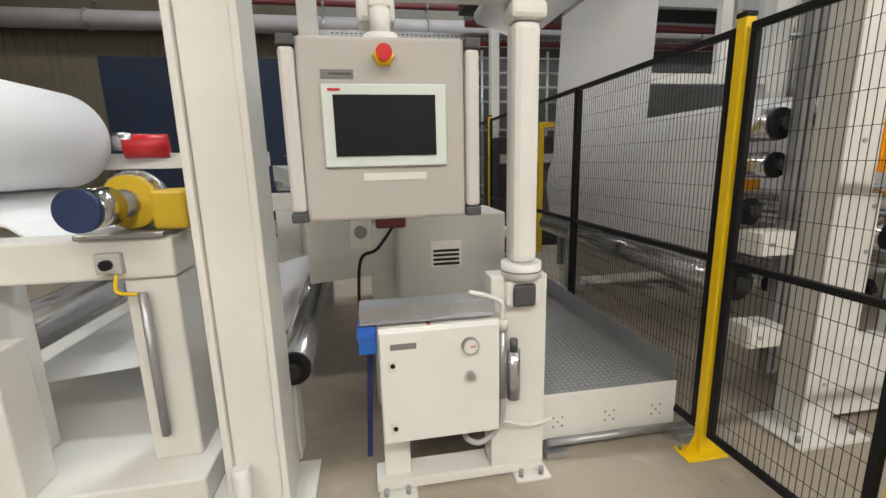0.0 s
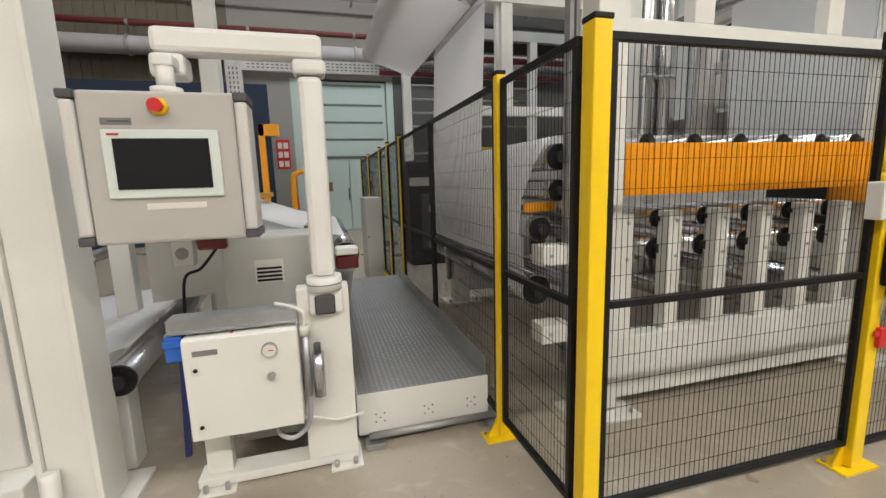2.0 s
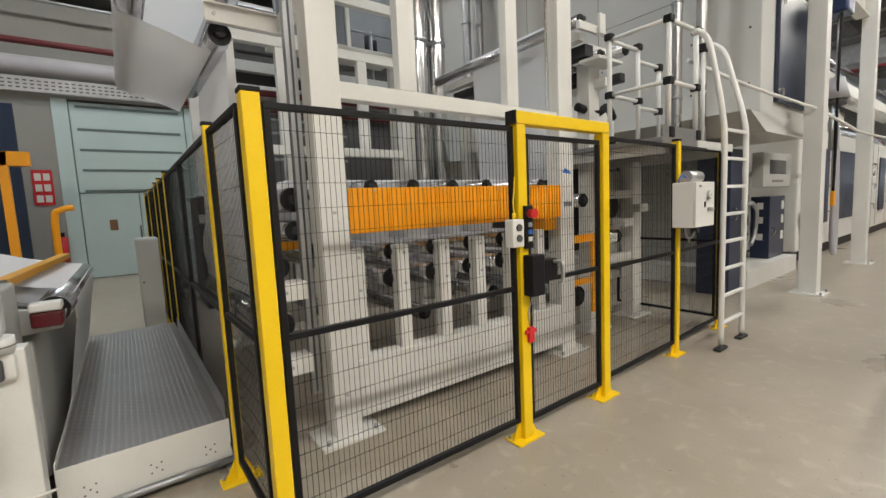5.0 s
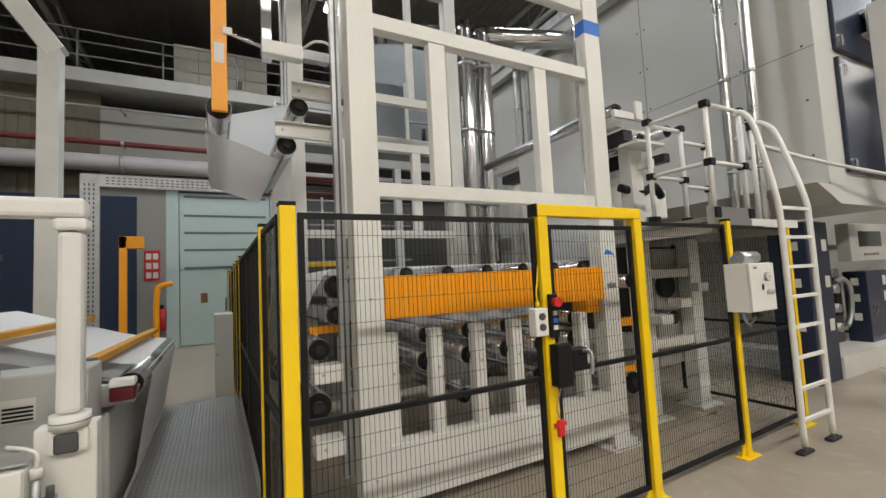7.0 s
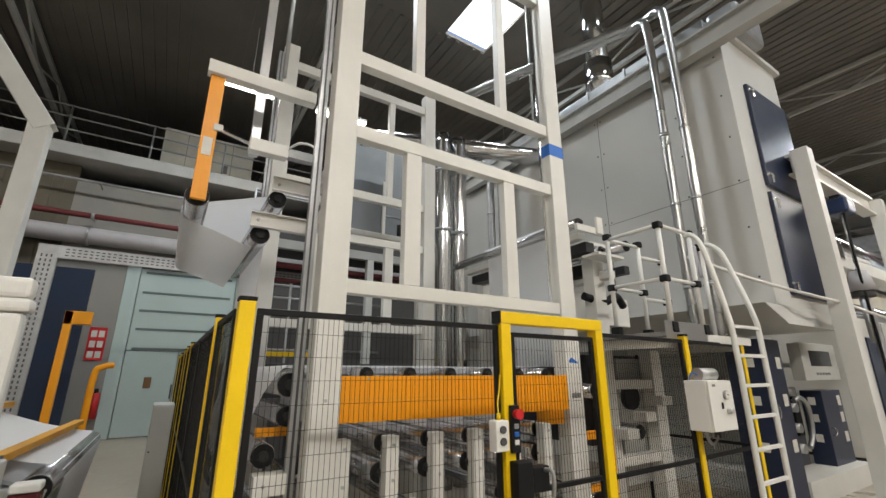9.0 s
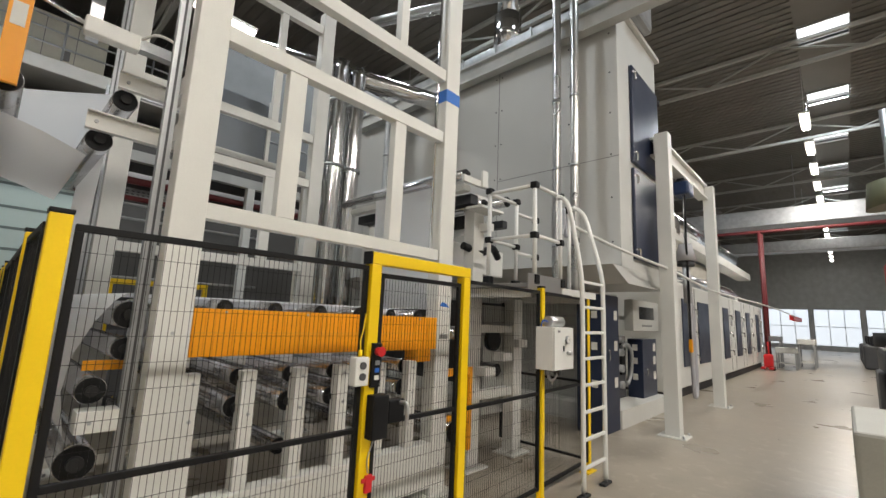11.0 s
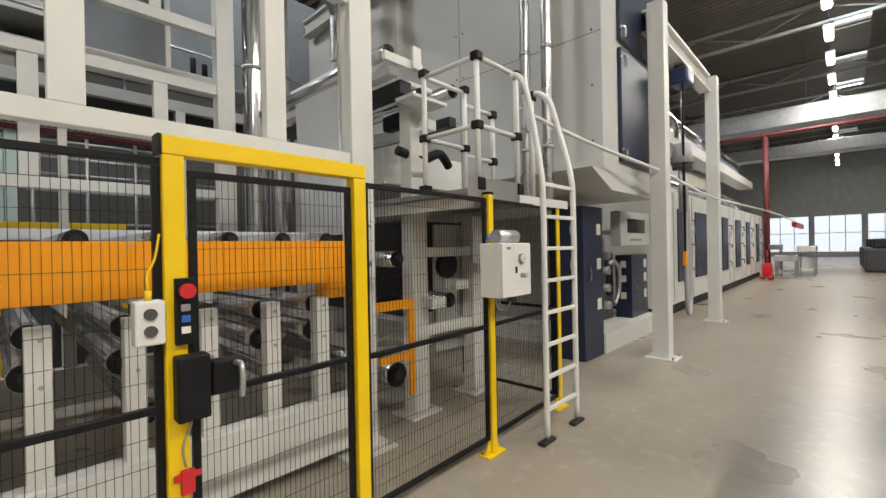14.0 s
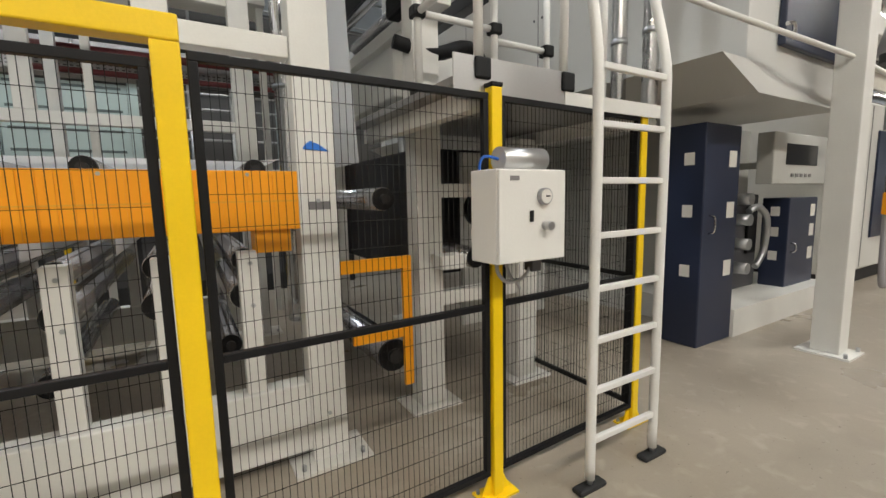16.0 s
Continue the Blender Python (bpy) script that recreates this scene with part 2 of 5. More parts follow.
for k in range(9):
    y = Y0 + k * 4.0
    box(bm, X1, X1 + 0.3, y, y + 0.35, 0.5, 4.2)
structure("wall_east", bm, mat("pale_end_wall", (0.7, 0.73, 0.75), 0.7), "far end wall with a band of daylight windows", "wall")
for k in range(8):
    y = Y0 + k * 4.0 + 0.35
    w = structure("window_%d" % (k + 1), B(X1 + 0.1, X1 + 0.16, y, y + 0.06, 0.5, 4.2), BEAMG, "steel framed factory window", "window")
    for s in (1.2, 2.4, 3.59):
        part("mullion", B(X1 + 0.1, X1 + 0.16, y + s, y + s + 0.06, 0.5, 4.2), BEAMG, w)
    part("transom", B(X1 + 0.1, X1 + 0.16, y + 0.06, y + 3.65, 2.4, 2.46), BEAMG, w)

# roof with skylights: strips between the openings
SKY = [(7.5 + 4.95 * k, 8.65 + 4.95 * k) for k in range(11)]
SKY_Y = (-2.2, -1.0)
bm = bmesh.new()
xs = X0
for a, b in SKY:
    box(bm, xs, a, SKY_Y[0], SKY_Y[1], ROOF, ROOF + 0.08)
    xs = b
box(bm, xs, X1, SKY_Y[0], SKY_Y[1], ROOF, ROOF + 0.08)
box(bm, X0, X1, Y0, SKY_Y[0], ROOF, ROOF + 0.08)
SKY2 = [(0.1, 1.5), (6.7, 8.1), (13.2, 14.6), (19.8, 21.2)]
S2 = (5.2, 7.0)
box(bm, X0, X1, SKY_Y[1], S2[0], ROOF, ROOF + 0.08)
box(bm, X0, X1, S2[1], Y1, ROOF, ROOF + 0.08)
xs = X0
for a, e in SKY2:
    box(bm, xs, a, S2[0], S2[1], ROOF, ROOF + 0.08)
    xs = e
box(bm, xs, X1, S2[0], S2[1], ROOF, ROOF + 0.08)
k = X0
while k < X1:
    for ya, yb in ((Y0, SKY_Y[0] - 0.05), (SKY_Y[1] + 0.05, S2[0] - 0.05), (S2[1] + 0.05, Y1)):
        box(bm, k, k + 0.1, ya, yb, ROOF - 0.04, ROOF - 0.002)
    k += 0.3
structure("ceiling", bm, ROOFM, "dark corrugated steel roof with skylights", "ceiling")
for i, (a, b) in enumerate(SKY):
    fr = bmesh.new()
    box(fr, a - 0.05, a, SKY_Y[0], SKY_Y[1], ROOF - 0.06, ROOF + 0.2)
    box(fr, b, b + 0.05, SKY_Y[0], SKY_Y[1], ROOF - 0.06, ROOF + 0.2)
    structure("window_roof_%d" % (i + 1), fr, BEAMG, "skylight opening in the factory roof", "skylight")
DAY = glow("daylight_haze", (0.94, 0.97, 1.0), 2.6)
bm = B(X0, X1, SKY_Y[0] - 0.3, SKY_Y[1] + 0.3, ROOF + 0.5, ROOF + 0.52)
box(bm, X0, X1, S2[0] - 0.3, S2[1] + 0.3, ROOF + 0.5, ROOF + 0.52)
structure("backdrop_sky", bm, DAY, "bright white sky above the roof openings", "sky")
structure("backdrop_yard", B(X1 + 3.0, X1 + 3.1, Y0 - 4, Y1 + 4, 0, 8), glow("daylight_yard", (0.9, 0.95, 1.0), 0.9), "bright daylight outside the far windows", "sky")


def truss(x):
    t = thing("roof_truss", "pale grey steel roof truss under the corrugated sheets", "truss", (x, 0, ROOF - 0.9), "roof trusses", "structure")
    part("bottom_chord", B(x - 0.06, x + 0.06, Y0, Y1, ROOF - 0.95, ROOF - 0.83), BEAMG, t)
    part("top_chord", B(x - 0.06, x + 0.06, Y0, Y1, ROOF - 0.16, ROOF - 0.05), BEAMG, t)
    y, s = Y0 + 0.5, 1
    while y < Y1 - 2:
        za, zb = (ROOF - 0.85, ROOF - 0.15) if s > 0 else (ROOF - 0.15, ROOF - 0.85)
        part("brace", C((x, y, za), (x, y + 2, zb), 0.035, seg=6), BEAMG, t)
        y += 2
        s = -s


for x in range(-10, 61, 7):
    truss(x)


def luminaire(x, y, z, lx=1.5, axis="x"):
    t = thing("ceiling_lamp", "lit tubular factory ceiling lamp with white housing, front row added as fill", "lamp", (x, y, z), "ceiling lamps")
    h = 0.15
    a, b = (lx / 2, h) if axis == "x" else (h, lx / 2)
    part("housing", B(x - a, x + a, y - b, y + b, z + 0.03, z + 0.11, bev=0.01), WHITE2, t)
    part("diffuser", B(x - a * 0.97, x + a * 0.97, y - b * 0.7, y + b * 0.7, z - 0.03, z + 0.028), TUBE, t, "glowing tube diffuser")
    part("suspension", C((x, y, z + 0.1), (x, y, ROOF - 0.001), 0.008, seg=5), BEAMG, t)


for i in range(14):
    luminaire(20.2 + i * 2.98, -0.93, LAMP_Z)
# Housings invented for the front fill row, mostly out of view.
for x in (-8, -5.5, 0, 2.5):
    luminaire(x, -7.0, LAMP_Z)
for x in (-7, -4.5, 2.2, 4.7, 11, 13.5):
    luminaire(x, 9.6, LAMP_Z)

structure("ground", B(X1 + 0.31, X1 + 400, -300, 300, -0.4, -0.2), mat("pale_yard", (0.35, 0.34, 0.32), 0.9), "pale yard outside the windows", "ground")
# north side: wall with the big door, mezzanine above it
# Partition colour is darkened to stand for the unlit space below the mezzanine.
structure("wall_partition", B(3.2, X1, DY, DY + 0.3, 0, 7.2), mat("shade_dark_partition", (0.09, 0.09, 0.09), 0.7, vary=0.25, grain=1.5), "steel partition behind the machine line, coloured dark for the unlit space under the mezzanine", "wall")
bm = B(-1.6, 0.0, DY, DY + 0.3, 0, 7.2)
box(bm, 0.0, 3.2, DY, DY + 0.3, 4.8, 7.2)
structure("wall_north", bm, WALL, "grey wall around the large pale green door", "wall")
SIDING = mat("olive_brown_siding", (0.15, 0.13, 0.095), 0.7, vary=0.2, grain=2.0)
bm = B(X0, -1.602, DY, DY + 0.3, 0, 7.2)
k = X0
while k < -1.8:
    box(bm, k, k + 0.12, DY - 0.03, DY - 0.001, 0, 7.2)
    k += 0.25
box(bm, X0, -1.602, DY + 0.05, DY + 0.3, 7.2, 7.618)
structure("wall_siding", bm, SIDING, "dark olive brown corrugated siding of the rear wall", "wall")
structure("mezzanine_floor", B(X0, 30, DY - 0.7, Y1, 7.62, 8.0, bev=0.02), BEAMG, "grey mezzanine floor edge", "mezzanine")


def big_door():
    d = thing("door_1", "large pale green industrial door with dark grooves and two leaves", "door", (1.6, DY, 0), kind="structure")
    x0, x1 = 0.35, 2.95
    part("upper_panel", B(x0, x1, DY + 0.05, DY + 0.15, 2.35, 4.75), TEAL, d)
    for z in (2.36, 2.92, 3.46, 4.0, 4.6):
        part("groove", B(x0 + 0.12, x1 - 0.12, DY + 0.036, DY + 0.046, z, z + 0.07), TEALDK, d, "dark groove")
    for a, b in ((x0, 1.64), (1.66, x1)):
        lf = part("leaf", B(a, b, DY + 0.05, DY + 0.12, 0.02, 2.33, bev=0.006), TEAL, d)
        c = (a + b) / 2
        part("window", B(c - 0.09, c + 0.09, DY + 0.03, DY + 0.046, 1.3, 1.6), WOODBROWN, lf, "small brown window")
    part("handle", B(1.58, 1.62, DY, DY + 0.048, 1.0, 1.4, bev=0.01), DARK, d, "dark lever handle")
    for a, b in ((0.0, 0.33), (2.97, 3.2)):
        part("jamb", B(a, b, DY - 0.02, DY + 0.2, 0, 4.798, bev=0.01), TEAL, d, "pale door jamb")


big_door()


def railing(x0, x1, y, z, h=1.15, n=9):
    r = thing("mezzanine_railing", "grey tubular steel railing along the mezzanine edge", "railing", (x0, y, z), kind="structure")
    for i in range(n):
        x = x0 + (x1 - x0) * i / (n - 1)
        part("post", C((x, y, z), (x, y, z + h), 0.028, seg=8), GALV, r)
    for k in (0.35, 0.7, 1.0):
        part("rail", C((x0, y, z + h * k), (x1, y, z + h * k), 0.025, seg=8), GALV, r)


railing(-12, 14, DY - 0.6, 8.0, n=14)
c = thing("cabinet", "large cream metal cabinet on the mezzanine", "cabinet", (1.6, DY + 0.6, 8))
part("body", B(0.2, 3.0, DY + 0.4, DY + 1.2, 8.0, 9.75, bev=0.02), mat("cream_paint", (0.62, 0.58, 0.48), 0.5), c)
for x in (0.9, 1.6, 2.3):
    part("seam", B(x - 0.008, x + 0.008, DY + 0.385, DY + 0.396, 8.05, 9.7), GREYLAB, c)
part("sign", B(2.05, 2.2, DY + 0.38, DY + 0.395, 8.5, 8.8), GREYLAB, c)


def wall_pipe(name, label, z, y, r, m, x0=-14, x1=16):
    p = thing(name, label, "pipe", (x0, y, z), kind="structure")
    part("pipe", C((x0, y, z), (x1, y, z), r, seg=16), m, p)
    x = x0 + 1
    while x < x1:
        part("clamp", C((x - 0.04, y, z), (x + 0.04, y, z), r * 1.15, seg=16), GALV, p)
        part("bracket", B(x - 0.02, x + 0.02, y, DY - 0.002 if y < DY else y + 0.2, z - 0.02, z + 0.02), GALV, p)
        x += 3.0


wall_pipe("sprinkler_pipe", "dark red sprinkler pipe along the wall", 6.0, DY - 0.45, 0.08, REDPIPE)
wall_pipe("air_duct", "grey insulated round duct along the wall", 5.4, DY - 0.5, 0.24, GREYPIPE)
wall_pipe("cable_conduit", "pale blue conduit below the mezzanine", 7.0, DY - 0.5, 0.04, GALV)


def tray(x0, x1, y, z):
    t = thing("cable_tray", "perforated galvanised cable tray frame", "cable tray", (x0, y, 0), kind="structure")
    part("upright", B(x0, x0 + 0.3, y, y + 0.08, 0, z + 0.24), GALV, t)
    part("beam", B(x0 + 0.301, x1, y, y + 0.08, z, z + 0.24), GALV, t)
    bm = bmesh.new()
    x = x0 + 0.4
    while x < x1:
        for k in (0.05, 0.11, 0.17):
            box(bm, x, x + 0.05, y - 0.004, y - 0.001, z + k, z + k + 0.022)
        x += 0.09
    zz = 0.2
    while zz < z:
        for k in (0.06, 0.13, 0.2):
            box(bm, x0 + k, x0 + k + 0.025, y - 0.004, y - 0.001, zz, zz + 0.05)
        zz += 0.09
    tagged(part("perforations", bm, DARK, t, "rows of dark slots"), kind="stuff")


tray(-0.95, 9.0, 9.0, 3.8)
solid("dark_blue_curtain", B(-6.5, -0.55, 12.6, 12.7, 0, 4.3), BLUEWALL, "dark blue strip curtain hanging at the rear wall", "curtain")


# ---------------------------------------------------------------- safety fence
def fence_post(x, y, h=2.06, w=0.07, near=True):
    p = thing("fence_post", "yellow square steel fence post bolted to the floor", "fence post", (x, y, 0), "fence posts")
    part("tube", B(x - w / 2, x + w / 2, y - w / 2, y + w / 2, 0.012, h, bev=0.006), YELLOW, p)
    part("cap", B(x - w / 2 - 0.003, x + w / 2 + 0.003, y - w / 2 - 0.003, y + w / 2 + 0.003, h, h + 0.02, bev=0.004), BLACK, p, "black plastic cap")
    part("base_plate", B(x - 0.11, x + 0.11, y - 0.06, y + 0.06, 0, 0.011), YELLOW, p)
    for sx in (-1, 1):
        bm = bmesh.new()
        prism(bm, [(x + sx * w / 2, 0.012), (x + sx * (w / 2 + 0.06), 0.012), (x + sx * w / 2, 0.14)], "y", y - 0.004, y + 0.004)
        part("gusset", bm, YELLOW, p)
        part("bolt", C((x + sx * 0.09, y + 0.035, 0.011), (x + sx * 0.09, y + 0.035, 0.03), 0.011, seg=6), GALV, p)
    return p


def fence_panel(p0, p1, z0=0.12, z1=2.03, mid=1.0, name="mesh_fence", step=0.027, rows=0.11, bar=0.03):
    """A black framed wire panel between two points of the plan."""
    a, b = Vector((*p0, 0)), Vector((*p1, 0))
    L = (b - a).length
    m = Matrix.Translation(a) @ Matrix.Rotation(math.atan2(b.y - a.y, b.x - a.x), 4, "Z")
    f = thing(name, "black framed wire mesh fence panel between yellow posts", "fence panel", tuple((a + b) / 2 + Vector((0, 0, z0))), "fence panels")
    d = 0.015
    for nm, q in (("bottom_rail", (0, L, -d, d, z0, z0 + bar)), ("top_rail", (0, L, -d, d, z1 - bar, z1)), ("middle_rail", (bar, L - bar, -d, d, mid, mid + bar)),
                  ("stile", (0, bar, -d, d, z0 + bar, z1 - bar)), ("stile", (L - bar, L, -d, d, z0 + bar, z1 - bar))):
        part(nm, B(*q, bev=0.003, m=m), BLACK, f)
    vs, fs = [], []
    r = 0.001

    def wire(x0, x1, z0_, z1_, y, horizontal):
        i = len(vs)
        if horizontal:
            ring = [(0, -r, -r), (0, r, -r), (0, r, r), (0, -r, r)]
            vs.extend([(x0, y + q[1], z0_ + q[2]) for q in ring] + [(x1, y + q[1], z0_ + q[2]) for q in ring])
        else:
            ring = [(-r, -r, 0), (r, -r, 0), (r, r, 0), (-r, r, 0)]
            vs.extend([(x0 + q[0], y + q[1], z0_) for q in ring] + [(x0 + q[0], y + q[1], z1_) for q in ring])
        fs.extend([(i + k, i + (k + 1) % 4, i + 4 + (k + 1) % 4, i + 4 + k) for k in range(4)])
    n = max(2, round((L - 2 * bar) / step))
    for k in range(1, n):
        wire(bar + (L - 2 * bar) * k / n, 0, z0 + bar * 0.5, z1 - bar * 0.5, 0.002, False)
    n = round((z1 - z0) / rows)
    for k in range(1, n):
        wire(bar * 0.5, L - bar * 0.5, z0 + (z1 - z0) * k / n, 0, -0.002, True)
    me = bpy.data.meshes.new("wire_mesh")
    me.from_pydata([m @ Vector(v) for v in vs], [], fs)
    me.materials.append(WIRE)
    o = new("wire_mesh", me)
    o.parent = f
    o.matrix_parent_inverse = Matrix.Translation(f.location).inverted()
    tagged(o, "grid of thin black wires", kind="stuff")
    return f


FY = 0.84
fence_post(1.64, FY, w=0.075)
fence_post(1.6, 1.62, w=0.05)
fence_post(5.4, 0.86, w=0.06)
fence_post(6.62, 0.93, w=0.06)
for y in (4.55, 5.5, 6.3, 7.9, 9.4):
    fence_post(1.6, y, w=0.045)
fence_panel((1.61, FY + 0.06), (1.6, 1.58))
for ya, yb in ((1.66, 4.51), (4.59, 5.46), (5.54, 6.26), (6.34, 7.86), (7.94, 9.36)):
    if yb - ya > 2:
        mid = (ya + yb) / 2
        fence_panel((1.6, ya), (1.6, mid - 0.01))
        fence_panel((1.6, mid + 0.01), (1.6, yb))
    else:
        fence_panel((1.6, ya), (1.6, yb))
fence_panel((1.69, FY), (3.15, FY - 0.02))
fence_panel((4.16, FY - 0.01), (5.36, 0.86))
fence_panel((5.44, 0.87), (6.58, 0.92))
fence_panel((6.62, 0.97), (6.62, 2.2))


GY = 0.815


def gate():
    g = thing("safety_gate", "yellow framed safety gate with a black wire door", "gate", (3.63, GY, 0))
    for x in (3.190, 4.105):
        part("post", B(x - 0.04, x + 0.04, GY - 0.04, GY + 0.04, 0.012, 2.04, bev=0.006), YELLOW, g)
        part("base_plate", B(x - 0.12, x + 0.12, GY - 0.07, GY + 0.07, 0, 0.011), YELLOW, g)
        for sx in (-1, 1):
            bm = bmesh.new()
            prism(bm, [(x + sx * 0.04, 0.012), (x + sx * 0.11, 0.012), (x + sx * 0.04, 0.15)], "y", GY - 0.004, GY + 0.004)
            part("gusset", bm, YELLOW, g)
            part("bolt", C((x + sx * 0.1, GY + 0.045, 0.011), (x + sx * 0.1, GY + 0.045, 0.03), 0.011, seg=6), GALV, g)
    part("lintel", B(3.150, 4.145, GY - 0.041, GY + 0.041, 2.041, 2.12, bev=0.006), YELLOW, g)
    part("end_cap", B(3.135, 3.149, GY - 0.041, GY + 0.041, 2.04, 2.121), BLACK, g, "black end cap")
    lf = fence_panel((3.250, GY), (4.06, GY), z0=0.1, z1=1.99, mid=1.02, name="gate_leaf")
    lf["label"], lf["category"], lf["group"] = "closed black wire mesh door inside the yellow gate", "gate door", ""
    k = thing("gate_lock", "black safety interlock with a silver handle on the gate", "lock", (3.230, GY - 0.06, 1.1))
    part("body", B(3.170, 3.290, GY - 0.12, GY - 0.042, 0.97, 1.23, bev=0.008), BLACK, k)
    part("bolt_box", B(3.300, 3.430, GY - 0.11, GY - 0.042, 1.05, 1.19, bev=0.008), BLACK, k)
    part("handle", S([(3.390, GY - 0.11, 1.17), (3.390, GY - 0.17, 1.17), (3.390, GY - 0.18, 1.1), (3.390, GY - 0.17, 1.04)], 0.012, 8, 4), ALU, k, "silver lever handle")
    s = thing("button_station", "black control strip with red emergency button and small keys", "switch", (3.210, GY - 0.05, 1.38))
    part("body", B(3.180, 3.250, GY - 0.065, GY - 0.042, 1.27, 1.54, bev=0.004), BLACK, s)
    part("emergency_button", C((3.215, GY - 0.065, 1.49), (3.215, GY - 0.11, 1.49), 0.026, 0.03, seg=20), RED, s, "red mushroom button")
    for z, mm in ((1.42, GALV), (1.375, BLUE), (1.33, TAPE)):
        part("key", B(3.198, 3.232, GY - 0.074, GY - 0.066, z - 0.014, z + 0.014, bev=0.003), mm, s)
    b = thing("push_button_box", "small white push button box beside the gate post", "switch", (3.090, GY - 0.06, 1.38))
    part("body", B(3.040, 3.140, GY - 0.09, GY - 0.02, 1.29, 1.46, bev=0.008), BOXW, b)
    for z in (1.41, 1.345):
        part("button", C((3.090, GY - 0.09, z), (3.090, GY - 0.1, z), 0.022, seg=16), DARK, b, "grey round button")
    part("gland", C((3.090, GY - 0.055, 1.46), (3.090, GY - 0.055, 1.5), 0.012, seg=10), YELLOW, b)
    part("cable", S([(3.090, GY - 0.055, 1.5), (3.090, GY - 0.05, 1.56), (3.120, GY - 0.03, 1.62), (3.140, GY - 0.02, 1.72)], 0.005, 6, 4), YELLOW, b)
    h = thing("padlock", "red lockout padlock hanging on a chain at the gate", "padlock", (3.210, GY - 0.05, 0.75))
    part("body", B(3.190, 3.240, GY - 0.065, GY - 0.042, 0.66, 0.76, bev=0.005), RED, h)
    part("wings", B(3.165, 3.265, GY - 0.06, GY - 0.046, 0.72, 0.745, bev=0.004), RED, h)
    part("chain", S([(3.210, GY - 0.05, 0.77), (3.200, GY - 0.05, 0.85), (3.230, GY - 0.05, 0.93), (3.230, GY - 0.06, 0.97)], 0.005, 6, 3), GALV, h)


gate()


def junction_box():
    j = thing("pneumatic_box", "white pneumatic cabinet with a gauge on the fence post", "cabinet", (5.45, 0.75, 1.29))
    x0, x1, y0, y1, z0, z1 = 5.24, 5.63, 0.62, 0.825, 1.26, 1.67
    part("body", B(x0, x1, y0 + 0.02, y1, z0, z1, bev=0.006), BOXW, j)
    dd = part("door", B(x0 + 0.002, x1 - 0.002, y0, y0 + 0.018, z0 + 0.004, z1 - 0.004, bev=0.005), BOXW, j)
    g = part("gauge_rim", C((5.49, y0, 1.55), (5.49, y0 - 0.02, 1.55), 0.038, seg=28), GALV, dd, "steel rim")
    part("gauge_face", C((5.49, y0 - 0.02, 1.55), (5.49, y0 - 0.023, 1.55), 0.031, seg=28), TAPE, dd, "white dial")
    part("needle", B(5.486, 5.508, y0 - 0.026, y0 - 0.0235, 1.548, 1.554), BLACK, dd)
    part("lock", B(5.41, 5.43, y0 - 0.008, y0, 1.44, 1.49, bev=0.002), BLACK, dd)
    part("regulator_knob", C((5.5, y0, 1.42), (5.5, y0 - 0.045, 1.42), 0.02, seg=14), ALU, dd)
    part("label", B(5.3, 5.35, y0 - 0.003, y0 - 0.0005, 1.62, 1.64), GREYLAB, dd)
    part("tank", C((5.34, 0.75, 1.72), (5.6, 0.75, 1.72), 0.055, seg=22), ALU, j, "silver air tank")
    for x in (5.4, 5.54):
        part("tank_foot", B(x - 0.01, x + 0.01, 0.72, 0.78, 1.655, 1.69), GALV, j)
    part("blue_hose", S([(5.34, 0.75, 1.72), (5.27, 0.76, 1.73), (5.25, 0.77, 1.68), (5.27, 0.76, 1.62)], 0.007, 7, 4), BLUE, j, "blue air hose")
    part("hose", S([(5.32, 0.74, 1.262), (5.33, 0.74, 1.2), (5.4, 0.75, 1.15), (5.5, 0.75, 1.17), (5.55, 0.74, 1.262)], 0.009, 7, 5), GREYPIPE, j)
    part("hose", S([(5.4, 0.78, 1.262), (5.42, 0.77, 1.18), (5.47, 0.77, 1.13), (5.5, 0.79, 1.1)], 0.008, 7, 5), GREYPIPE, j)
    part("valve", B(5.52, 5.58, 0.72, 0.78, 1.19, 1.259, bev=0.006), DARK, j)


junction_box()


# ---------------------------------------------------------------- ladder, platform and railing over the machine
def ladder():
    l = thing("ladder", "white tubular steel ladder with curved handrails", "ladder", (6.1, 0.62, 0))
    for x, y, back in ((5.84, 0.62, 0.3), (6.38, 0.62, 0.42)):
        part("stile", S([(x, y, 0.06), (x, y, 1.0), (x, y, 2.0), (x, y + 0.02, 2.3), (x, y + back * 0.32, 2.75), (x, y + back * 0.5, 3.0), (x, y + back * 0.68, 3.1), (x, y + back * 0.85, 3.14), (x, y + back, 3.13)], 0.026, 12, 6), WHITE2, l)
        part("foot", B(x - 0.1, x + 0.1, y - 0.035, y + 0.035, 0, 0.03, bev=0.012), RUBBER, l, "black rubber foot")
        part("ankle", C((x, y, 0.02), (x, y, 0.1), 0.015, seg=10), GALV, l)
    part("handrail_post", C((6.38, 1.04, 2.101), (6.38, 1.04, 3.1), 0.024, seg=12), WHITE2, l)
    part("clamp", B(6.34, 6.42, 1.0, 1.08, 3.08, 3.17, bev=0.012), BLACK, l, "black plastic clamp")
    for i in range(8):
        z = 0.27 + i * 0.27
        part("rung", B(5.86, 6.36, 0.605, 0.635, z - 0.016, z + 0.016, bev=0.005), WHITE2, l)
    return l


ladder()


